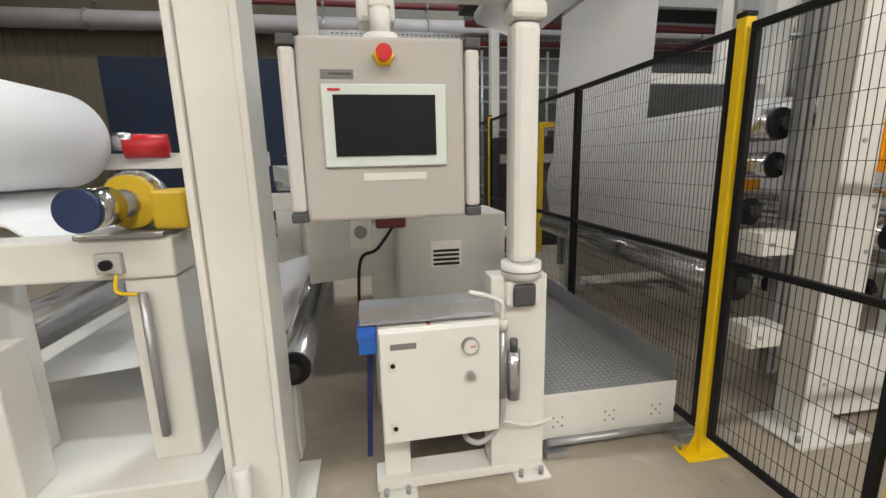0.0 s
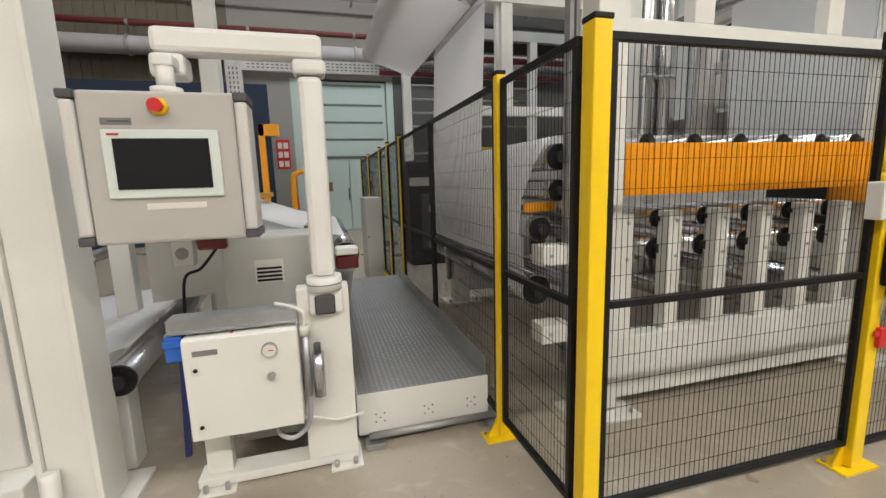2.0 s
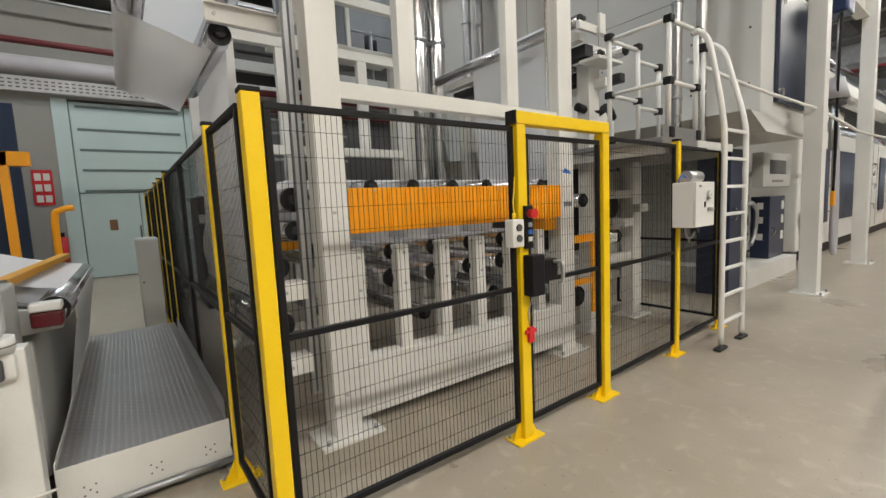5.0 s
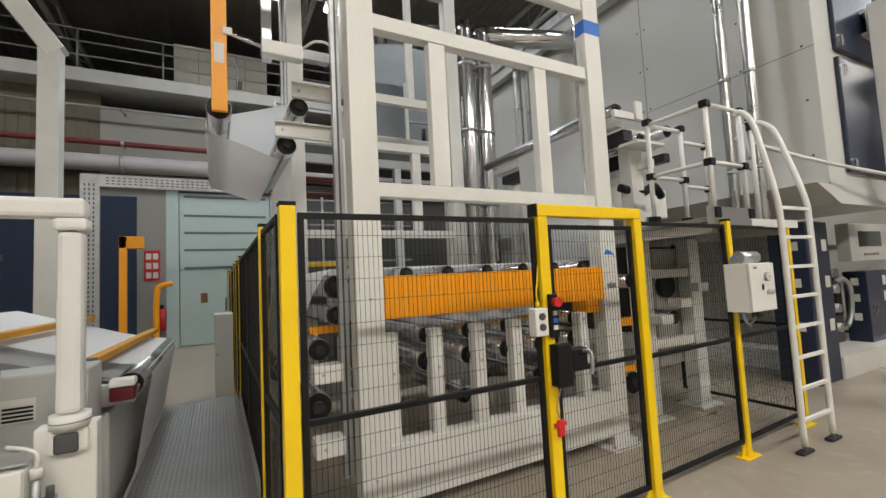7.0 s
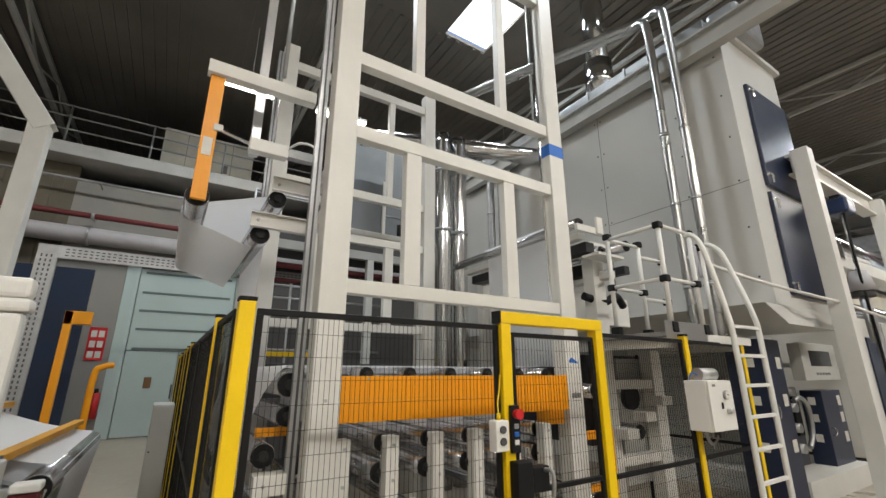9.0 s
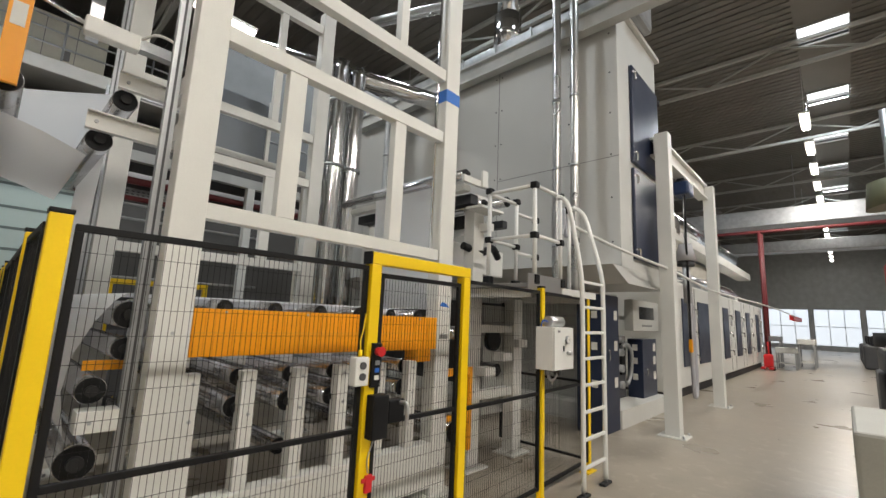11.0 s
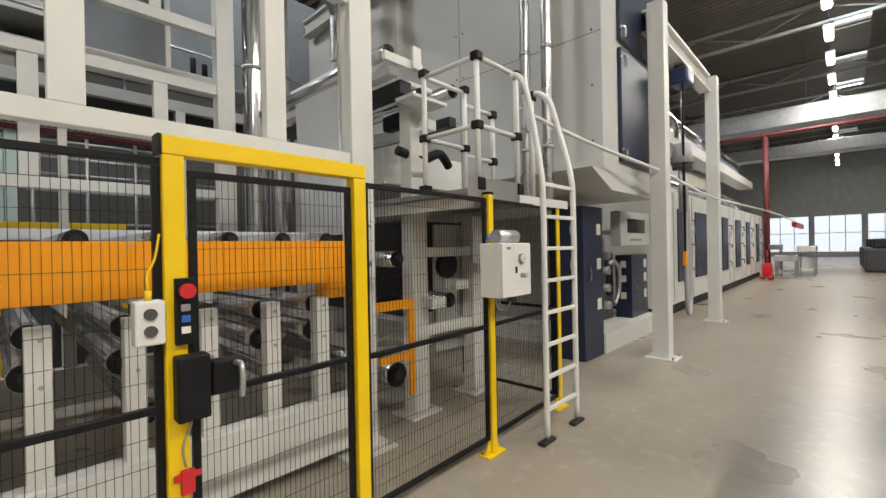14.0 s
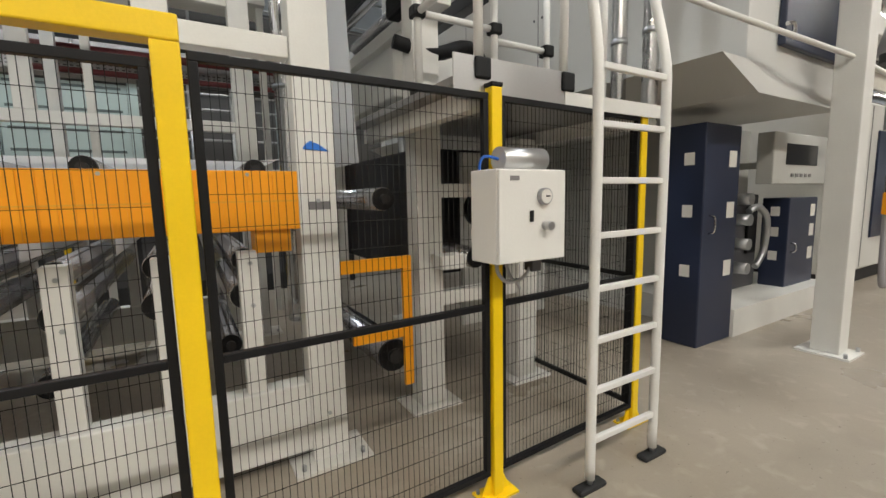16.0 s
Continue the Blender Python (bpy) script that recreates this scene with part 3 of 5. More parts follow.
def rag():
    bm = bmesh.new()
    for k in range(5):
        a = k * 1.3
        sweep(bm, [(6.36 + 0.03 * math.cos(a), 1.1 + 0.02 * math.sin(a), 3.14), (6.37 + 0.05 * math.cos(a), 1.08, 3.02), (6.36 + 0.06 * math.cos(a + 0.5), 1.08 + 0.03 * math.sin(a), 2.86 - 0.03 * k)], 0.022, 7, 4)
    solid("cloth_knot", bm, mat("grey_cloth", (0.45, 0.46, 0.5), 0.9), "grey cloth strip tied round the ladder top", "cloth")


rag()


def platform_rail():
    r = thing("platform_railing", "white tubular railing with black clamp joints", "railing", (5.25, 1.0, 2.1))
    x0, x1, y0, y1 = 5.36, 5.92, 0.92, 1.52
    cols = [(x0, y0, 3.17), (x1, y0, 3.17), (x0, y1, 3.2), (x1, y1, 3.2)]
    for x, y, z in cols:
        part("post", C((x, y, 2.12), (x, y, z), 0.024, seg=12), WHITE2, r)
        for zz in (z, 2.62):
            part("clamp", B(x - 0.04, x + 0.04, y - 0.04, y + 0.04, zz - 0.035, zz + 0.035, bev=0.012), BLACK, r, "black plastic clamp")
        part("foot_clamp", B(x - 0.045, x + 0.045, y - 0.045, y + 0.045, 2.1, 2.2, bev=0.01), BLACK, r, "black clamp")
    for z in (3.17, 2.62):
        for a, b in (((x0, y0), (x1, y0)), ((x0, y0), (x0, y1)), ((x0, y1), (x1, y1))):
            part("rail", C((*a, z), (*b, z), 0.021, seg=12), WHITE2, r)
    for z in (3.05, 2.55):
        part("rail", C((x1, y1, z), (6.38, 1.52, z), 0.021, seg=12), WHITE2, r)
        part("clamp", B(6.34, 6.42, 1.48, 1.56, z - 0.04, z + 0.04, bev=0.012), BLACK, r, "black plastic clamp")
    part("post", C((6.38, 1.52, 2.101), (6.38, 1.52, 3.05), 0.024, seg=12), WHITE2, r)


platform_rail()
p = thing("access_platform", "grey steel access platform above the printing unit", "platform", (5.8, 1.4, 2.0))
part("deck", B(5.2, 6.75, 0.9, 2.3, 2.06, 2.1, bev=0.004), PLATE, p)
part("edge_plate", B(5.2, 5.9, 0.89, 0.899, 2.0, 2.2), ALU, p)
part("edge_plate", B(5.9, 6.8, 0.885, 0.898, 2.02, 2.1), WHITE, p)
for x in (5.3, 6.6):
    part("bearer", B(x, x + 0.08, 0.92, 2.3, 1.96, 2.058), WHITE, p)


# ---------------------------------------------------------------- roller frame behind the fence
def rolled(name, label, p0, p1, r, m=None, end=True, cap=None, group="steel rollers", seg=28):
    """A roller on its axle, with dark end discs."""
    a, b = Vector(p0), Vector(p1)
    d = (b - a).normalized()
    t = thing(name, label, "roller", tuple(a), group)
    part("shell", C(a, b, r, seg=seg), m or STEEL, t)
    if end:
        part("end_disc", C(a - d * 0.012, a - d * 0.0005, r * 0.95, seg=seg), cap or BLACK, t, "black end disc")
        part("hub", C(a - d * 0.05, a - d * 0.0125, r * 0.42, seg=14), RUBBER, t)
        part("axle", C(b + d * 0.0005, b + d * 0.09, r * 0.3, seg=10), GALV, t)
    return t


MY = 1.62           # front face of the frame
MB = 4.45           # rear face of the frame


def roller_frame():
    f = thing("web_accumulator", "tall off-white welded steel frame of the web accumulator", "machine frame", (3.4, 3.0, 0))
    D = 0.16
    for y0 in (MY, MB):
        for x0, x1 in ((2.2, 2.405), (4.65, 4.86)):
            part("column", B(x0, x1, y0, y0 + D, 0.02, 6.6, bev=0.006), WHITE, f)
            part("foot_plate", B(x0 - 0.12, x1 + 0.12, y0 - 0.1, y0 + D + 0.06, 0, 0.019), WHITE, f)
            for sx in (x0 - 0.07, x1 + 0.07):
                part("foot_bolt", C((sx, y0 - 0.05, 0.019), (sx, y0 - 0.05, 0.05), 0.014, seg=6), GALV, f)
            for z in (0.3, 1.55):
                part("bolt", C(((x0 + x1) / 2, y0 - 0.008, z), ((x0 + x1) / 2, y0, z), 0.012, seg=6), GALV, f)
        for z0, z1 in ((2.3, 2.41), (3.6, 3.72), (4.32, 4.45), (6.2, 6.34)):
            part("cross_beam", B(2.407, 4.648, y0 + 0.02, y0 + 0.12, z0, z1, bev=0.005), WHITE, f)
        for x0, x1, za, zb in ((2.88, 3.03, 2.412, 3.598), (3.98, 4.12, 2.412, 3.598), (2.95, 3.05, 4.452, 6.198), (3.97, 4.07, 4.452, 6.198)):
            part("upright", B(x0, x1, y0 + 0.025, y0 + 0.11, za, zb, bev=0.005), WHITE, f)
    # lower beam with the roller stanchions
    lb = part("lower_beam", B(2.407, 4.648, MY + 0.002, MY + 0.14, 0.1, 0.51, bev=0.008), WHITE, f)
    part("lower_beam", B(2.407, 4.648, MB + 0.015, MB + 0.14, 0.13, 0.51, bev=0.008), WHITE, f)
    for x in (2.41, 2.78, 3.17, 3.55, 3.95, 4.33):
        part("stanchion", B(x, x + 0.1, MY + 0.03, MY + 0.13, 0.512, 1.29, bev=0.004), WHITE, f)
        part("stanchion", B(x, x + 0.1, MB + 0.03, MB + 0.13, 0.512, 1.29, bev=0.004), WHITE, f)
        for z in (1.0, 1.23):
            part("bearing_bolt", C((x + 0.057, MY + 0.02, z), (x + 0.057, MY + 0.03, z), 0.012, seg=6), GALV, f)
    # tall slotted aluminium guides
    for x, y in ((2.15, MY + 0.16), (2.15, MB)):
        part("guide_profile", B(x - 0.03, x + 0.036, y, y + 0.06, 0.3, 6.4), GALV, f, "slotted aluminium profile")
        part("guide_slot", B(x - 0.004, x + 0.01, y - 0.003, y - 0.0005, 0.32, 6.38), DARK, f, "dark slot")
    part("document_pocket", B(4.68, 4.83, MY - 0.006, MY - 0.001, 1.58, 1.82), TAPE, f, "clear document pocket with papers")
    bm = bmesh.new()
    prism(bm, [(4.685, 1.83), (4.83, 1.82), (4.78, 1.855), (4.73, 1.875), (4.7, 1.855)], "y", MY - 0.006, MY - 0.001)
    part("blue_mark", bm, BLUETAPE, f, "blue cut-out above the pocket")
    part("nameplate", B(4.7, 4.82, MY - 0.005, MY - 0.001, 1.5, 1.545), GREYLAB, f)
    part("tape_band", B(4.645, 4.865, MY - 0.004, MY + 0.164, 4.08, 4.22), BLUETAPE, f, "blue tape band")
    part("front_edge_tube", C((4.61, MY + 0.1, 2.42), (4.61, MY + 0.1, 6.19), 0.016, seg=8), CHROME, f)


roller_frame()
ys, ye = MY + 0.14, MB + 0.0
for i, x in enumerate((2.74, 3.13, 3.52, 3.91, 4.31)):
    rolled("guide_roller", "shiny steel web roller with a black end", (x + 0.06, ys + 0.02, 1.235), (x + 0.06, ye, 1.235), 0.064)
    rolled("guide_roller", "shiny steel web roller with a black end", (x + 0.05, ys + 0.02, 1.035), (x + 0.05, ye, 1.035), 0.075)
for x in (2.62, 2.98, 3.36, 3.74, 4.1, 4.45):
    rolled("top_roller", "steel top roller under the white web", (x, ys - 0.06, 1.72), (x, ye, 1.72), 0.055)
for x, z in ((3.4, 0.56), (4.3, 0.62), (2.6, 0.66)):
    rolled("low_roller", "steel lower roller near the machine floor", (x, ys + 0.5, z), (x, ye, z), 0.07)
for x, z, r in ((1.97, 0.8, 0.1), (1.99, 1.2, 0.078), (2.12, 1.44, 0.07), (2.12, 1.65, 0.085)):
    rolled("infeed_roller", "steel infeed roller at the frame's side", (x, MY + 0.27, z), (x, MB, z), r)
b = thing("bearing_arms", "off-white bearing arms holding the infeed rollers", "bracket", (2.1, MB, 1.2))
for x, z in ((1.97, 0.8), (1.99, 1.2), (2.12, 1.44), (2.12, 1.65)):
    part("arm", B(x - 0.04, 2.199, MB + 0.002, MB + 0.08, z - 0.04, z + 0.04, bev=0.004), WHITE, b)

g = thing("orange_guard", "bright orange ribbed guard panel across the rollers", "guard", (3.5, MY, 1.4))
part("panel", B(2.407, 4.648, MY - 0.005, MY + 0.012, 1.4, 1.71, bev=0.002), ORANGE, g)
x = 2.42
while x < 4.62:
    part("rib", B(x, x + 0.03, MY - 0.012, MY - 0.0055, 1.405, 1.705), ORANGE, g)
    x += 0.06
part("fold", B(2.407, 4.648, MY - 0.013, MY - 0.0125, 1.55, 1.556), AMBER, g)
for x in (2.6, 3.2, 3.8, 4.4):
    part("screw", C((x, MY - 0.013, 1.69), (x, MY - 0.018, 1.69), 0.01, seg=6), GALV, g)
part("side_strip", B(1.95, 2.18, MY + 0.4, MY + 0.42, 1.3, 1.36), ORANGE, g)
part("bracket", B(4.42, 4.6, MY + 0.02, MY + 0.2, 1.28, 1.398), ORANGE, g)


def web(name, pts, y0, y1, label):
    """A sheet of paper along a line in x and z, from y0 to y1."""
    bm = bmesh.new()
    a = [bm.verts.new((x, y0, z)) for x, z in pts]
    b = [bm.verts.new((x, y1, z)) for x, z in pts]
    for i in range(len(pts) - 1):
        bm.faces.new((a[i], a[i + 1], b[i + 1], b[i])).smooth = True
    return solid(name, bm, PAPER, label, "paper web")


web("paper_web", [(1.9, 0.95), (1.86, 1.2), (1.88, 1.4), (1.96, 1.6), (2.04, 1.73), (2.1, 1.785), (2.7, 1.785), (4.5, 1.785), (4.62, 1.8)], MY + 0.3, MB - 0.2, "white paper web running over the top rollers")
for i, x in enumerate((2.58, 2.98, 3.38, 3.77, 4.19)):
    web("paper_loop", [(x + 0.02, 1.7), (x, 1.27)], MY + 0.5, MB - 0.2, "white paper web hanging between the rollers")
web("paper_web", [(5.16, 1.8), (5.12, 2.6), (5.1, 3.3), (5.08, 3.43), (5.03, 3.43)], 2.05, 3.35, "white paper web rising to the upper roller")
web("paper_web", [(1.96, 2.86), (1.88, 0.95)], 2.7, 4.2, "white paper web coming down beside the fence")
web("paper_web", [(2.02, 3.392), (1.7, 3.28), (1.43, 3.19), (1.35, 3.2), (1.275, 3.13)], 2.75, 5.0, "white paper web between the raised rollers")
web("paper_web", [(1.275, 3.13), (1.268, 3.08), (1.3, 3.02), (1.37, 3.0), (1.6, 2.93), (1.86, 2.83)], 2.75, 5.0, "white paper web slack under the dancer roller")

# raised rollers at the frame's side
rolled("raised_roller", "steel roller carried on brackets beside the frame", (1.37, 2.36, 3.1), (1.37, 5.0, 3.1), 0.09)
rolled("raised_roller", "steel roller carried on brackets beside the frame", (2.02, 2.62, 3.3), (2.02, 5.0, 3.3), 0.085)
rolled("raised_roller", "steel roller carried on brackets beside the frame", (1.9, 2.58, 2.92), (1.9, 4.3, 2.92), 0.085)
b = thing("roller_bracket", "off-white steel channel brackets holding the raised rollers", "bracket", (2.1, 2.6, 3.1))
for z, x0, y in ((3.42, 1.95, 2.54), (3.03, 1.8, 2.5)):
    bm = B(x0, 2.36, y, y + 0.01, z - 0.07, z + 0.07)
    box(bm, x0, 2.36, y - 0.04, y, z + 0.06, z + 0.07)
    box(bm, x0, 2.36, y - 0.04, y, z - 0.07, z - 0.06)
    part("channel", bm, WHITE, b)
    part("bolt", C((x0 + 0.06, y - 0.012, z), (x0 + 0.06, y, z), 0.014, seg=6), GALV, b)
part("strut", B(2.3, 2.36, 1.79, 2.539, 3.35, 3.49), WHITE, b)
part("strut", B(2.3, 2.36, 1.79, 2.499, 2.97, 3.1), WHITE, b)
d = thing("dancer_arm", "orange dancer arm hanging from a white beam with air cylinder", "machine arm", (1.3, 2.3, 3.1))
part("beam", B(1.29, 2.198, 2.22, 2.32, 4.17, 4.29, bev=0.005), WHITE, d)
part("arm", B(1.32, 1.43, 2.26, 2.3, 3.04, 4.168, bev=0.004), ORANGE, d, "orange steel arm")
part("label", B(1.34, 1.41, 2.256, 2.259, 3.42, 3.58), TAPE, d, "white label")
part("cylinder", B(1.68, 2.0, 2.22, 2.32, 3.55, 3.67, bev=0.01), WHITE2, d)
part("rod", C((1.43, 2.27, 3.68), (1.68, 2.27, 3.62), 0.014, seg=10), CHROME, d)
part("clevis", B(1.4, 1.47, 2.235, 2.259, 3.65, 3.71, bev=0.008), TAPE, d)
part("tail_bracket", B(2.0, 2.22, 2.23, 2.31, 3.57, 3.65), GALV, d)
part("hose", S([(2.0, 2.24, 3.65), (2.08, 2.1, 3.66), (2.17, 1.9, 3.5), (2.18, 1.85, 3.1), (2.16, 1.85, 2.4)], 0.011, 7, 6), WHITE2, d, "white air hose")
part("hanger", C((1.9, 2.3, 4.4), (1.9, 2.3, 6.3), 0.02, seg=8), GALV, d)
part("back_post", B(1.72, 1.8, 2.6, 2.68, 3.7, 6.5), ALU, d)

# brackets low on the frame's side
for z in (0.55, 1.05):
    q = thing("side_bracket", "off-white box bracket on the frame's side", "bracket", (2.0, MY + 0.2, z))
    part("box", B(1.92, 2.118, MY + 0.1, MY + 0.25, z - 0.06, z + 0.06, bev=0.004), WHITE, q)
    part("bolt", C((1.98, MY + 0.09, z), (1.98, MY + 0.1, z), 0.012, seg=6), GALV, q)

# ---------------------------------------------------------------- unit between frame and tower
def print_unit():
    u = thing("coating_unit", "off-white steel coating unit with rollers under the platform", "machine", (6.0, 2.5, 0))
    for x0, y0, h in ((5.5, 1.86, 3.2), (6.42, 1.86, 2.0), (5.5, 4.0, 3.2), (6.42, 4.0, 2.0)):
        part("column", B(x0, x0 + 0.2, y0, y0 + 0.16, 0.02, h, bev=0.005), WHITE, u)
        part("foot_plate", B(x0 - 0.1, x0 + 0.3, y0 - 0.08, y0 + 0.24, 0, 0.019), WHITE, u)
    for z in (0.75, 1.55):
        part("beam", B(5.702, 6.418, 1.88, 2.0, z, z + 0.1, bev=0.004), WHITE, u)
    part("dark_housing", B(5.75, 6.9, 2.3, 4.2, 0.9, 1.95, bev=0.02), STEELDK, u)
    part("side_plate", B(6.0, 6.9, 2.05, 2.09, 0.5, 1.9, bev=0.01), PANEL, u)
    part("disc", C((6.15, 2.049, 1.45), (6.15, 1.98, 1.45), 0.14, seg=28), BLACK, u)
    part("disc", C((6.6, 2.049, 1.2), (6.6, 1.99, 1.2), 0.1, seg=28), BLACK, u)
    part("bearing_block", B(5.16, 5.499, 4.1, 4.16, 1.5, 1.6, bev=0.004), WHITE, u)
    part("cap_plate", B(5.42, 5.75, 1.8, 2.1, 3.2, 3.24), WHITE, u)
    for i in range(3):
        part("pad", B(5.6 + i * 0.35, 5.8 + i * 0.35, 1.7, 1.86, 1.05 + 0.16 * i, 1.15 + 0.16 * i, bev=0.008), WHITE, u)


print_unit()
rolled("nip_roller", "bright steel roller of the coating unit", (5.2, 1.75, 1.55), (5.2, 4.1, 1.55), 0.075)
rolled("nip_roller", "steel roller near the floor", (5.3, 1.9, 0.45), (5.3, 4.0, 0.45), 0.12)
rolled("nip_roller", "steel roller of the coating unit", (5.95, 1.8, 1.1), (5.95, 4.0, 1.1), 0.08)
o = thing("bent_guard_rail", "orange bent guard bar beside the coating unit", "guard", (5.3, 1.75, 0.5))
part("bar", B(4.87, 5.36, 1.7, 1.73, 1.1, 1.18), ORANGE, o)
part("bar", B(5.3, 5.36, 1.7, 1.73, 0.3, 1.098), ORANGE, o)
part("bar", B(4.95, 5.298, 1.7, 1.73, 0.64, 0.7), ORANGE, o)
# upper rollers beside the railing
u = thing("upper_roller_unit", "off-white upper roller carriage with dark beams", "machine", (5.5, 2.5, 3.0))
part("side_arm", B(5.0, 5.45, 1.62, 1.66, 3.26, 3.34, bev=0.004), WHITE, u)
part("end_plate", B(5.3, 5.4, 1.585, 1.615, 3.26, 3.46, bev=0.004), WHITE, u)
part("dark_beam", B(5.28, 5.42, 1.75, 4.0, 3.08, 3.2), STEELDK, u)
part("dark_beam", B(5.95, 6.05, 1.75, 4.0, 2.9, 3.0), STEELDK, u)
part("white_beam", B(5.12, 5.24, 1.72, 4.0, 3.2, 3.28, bev=0.005), WHITE, u)
part("white_beam", B(5.6, 5.72, 1.72, 4.0, 2.8, 2.9, bev=0.005), WHITE, u)
part("shelf_plate", B(5.3, 5.75, 1.6, 1.84, 3.02, 3.05), WHITE, u)
part("motor", B(5.5, 5.8, 2.0, 2.3, 2.86, 3.02, bev=0.03), BLACK, u)
part("light_panel", B(5.6, 6.9, 2.4, 4.0, 2.35, 2.75, bev=0.02), WHITE, u)
part("cable_chain", S([(5.4, 1.95, 2.6), (5.7, 1.9, 2.55), (6.0, 1.95, 2.65), (6.2, 2.0, 2.55)], 0.05, 8, 5), BLACK, u)
rolled("upper_roller", "steel upper roller carrying the web", (5.07, 1.66, 3.36), (5.07, 4.1, 3.36), 0.06)
rolled("upper_roller", "steel upper roller under the carriage", (5.5, 1.72, 3.12), (5.5, 4.0, 3.12), 0.05)
rolled("upper_roller", "steel upper roller beside the railing", (5.9, 1.66, 3.22), (5.9, 4.0, 3.22), 0.07)

# ---------------------------------------------------------------- oven tower
TX, TY = 8.07, 1.0


def tower():
    t = thing("oven_tower", "tall light grey panelled drying tower with blue doors", "machine", (10, 4, 2.7))
    x0, x1, y0, y1, z0, z1 = TX, 10.05, TY, 8.2, 2.6, 7.0
    part("body", B(x0, x1, y0 + 0.02, y1, z0, z1, bev=0.01), TOWER, t)
    bm = bmesh.new()
    prism(bm, [(x0 - 0.4, 2.598), (x1 + 0.02, 2.598), (x1 + 0.02, 2.36), (x0 + 0.2, 2.36)], "y", y0 + 0.0, y1)
    part("skirt", bm, TOWER, t)
    zs = (z0 + 0.02, 4.4, 6.98)
    for y in (y0 + 0.8, y0 + 2.4, y0 + 4.0, y0 + 5.6):
        part("seam", B(x0 - 0.004, x0 - 0.0005, y - 0.006, y + 0.006, z0, z1), GREYLAB, t, "panel joint")
    part("seam", B(x0 - 0.004, x0 - 0.0005, y0 + 0.02, y0 + 2.39, 4.395, 4.405), GREYLAB, t, "panel joint")
    for y in (y0 + 0.15, y0 + 0.72, y0 + 0.88, y0 + 2.33, y0 + 2.47):
        for k in range(6):
            part("screw", C((x0 - 0.008, y, 3.0 + k * 0.72), (x0, y, 3.0 + k * 0.72), 0.016, seg=6), DARK, t)
    for z0d, z1d in ((2.78, 4.33), (4.43, 6.2)):
        dr = part("door", B(x0 + 0.5, x1 - 0.08, y0 - 0.04, y0 + 0.018, z0d, z1d, bev=0.012), NAVY, t, "navy blue access door")
        for z in (z0d + 0.15, z1d - 0.15):
            part("handle", S([(x0 + 0.47, y0 - 0.06, z), (x0 + 0.55, y0 - 0.08, z), (x0 + 0.57, y0 - 0.07, z - 0.12)], 0.018, 8, 4), CHROME, dr, "chrome clamp handle")
            part("hinge", C((x1 - 0.06, y0 - 0.05, z - 0.06), (x1 - 0.06, y0 - 0.05, z + 0.06), 0.02, seg=8), DARK, dr)
    part("top_rim", B(x0 - 0.1, x1 + 0.1, y0 - 0.05, y1, z1 + 0.001, z1 + 0.08), TOWER, t)
    part("foot", B(9.5, 10.9, 2.2, 8.0, 0.3, 2.359), PANEL, t)
    part("plinth", B(9.02, 11.6, 1.42, 8.0, 0, 0.299), WHITE, t, "white plinth")


tower()
d = thing("roof_duct", "galvanised square duct running along the tower top", "duct", (9.6, 4, 7.1))
part("box", B(8.3, 9.0, 1.3, 8.1, 7.081, 7.6, bev=0.01), GALV, d)
for k in range(7):
    part("flange", B(8.27, 9.03, 1.9 + k * 0.9, 1.94 + k * 0.9, 7.06 + 0.022, 7.63), GALV, d)
part("outlet", B(8.4, 9.3, 0.8, 1.298, 7.09, 7.7, bev=0.08), GALV, d)
part("flue", C((8.6, 3.6, 7.6), (8.6, 3.6, 8.4), 0.3, seg=28), CHROME, d)
part("flue_neck", C((8.6, 3.6, 8.4), (8.6, 3.6, 10.9), 0.24, seg=28), CHROME, d)
bt = thing("crane_beam", "light grey steel beam high above the aisle", "beam", (7.9, 1.2, 6.7), kind="structure")
bm = B(7.88, 7.92, -0.6, 8.0, 6.7, 6.98)
box(bm, 7.8, 8.0, -0.6, 8.0, 6.66, 6.7)
box(bm, 7.8, 8.0, -0.6, 8.0, 6.98, 7.02)
part("girder", bm, BEAMG, bt)
part("brace", C((7.9, 0.5, 7.0), (7.9, -0.5, 10.1), 0.03, seg=6), BEAMG, bt)
part("hanger", C((7.9, 5.0, 7.0), (7.9, 5.0, 10.9), 0.03, seg=6), BEAMG, bt)


DUCT = mat("brushed_cladding", (0.55, 0.55, 0.54), 0.3, 0.95, vary=0.1, grain=3)


def twin_pipe(name, label, pts, r, gap, m=CHROME):
    t = thing(name, label, "pipe", pts[0], "bright pipes")
    for k in (0, 1):
        part("pipe", S([(p[0] + gap[0] * k, p[1] + gap[1] * k, p[2]) for p in pts], r, 16, 6), m, t)
        for z in (2.9, 4.2, 5.4):
            q = pts[0]
            part("collar", C((q[0] + gap[0] * k, q[1] + gap[1] * k, z), (q[0] + gap[0] * k, q[1] + gap[1] * k, z + 0.05), r * 1.12, seg=16), GALV, t)
    return t


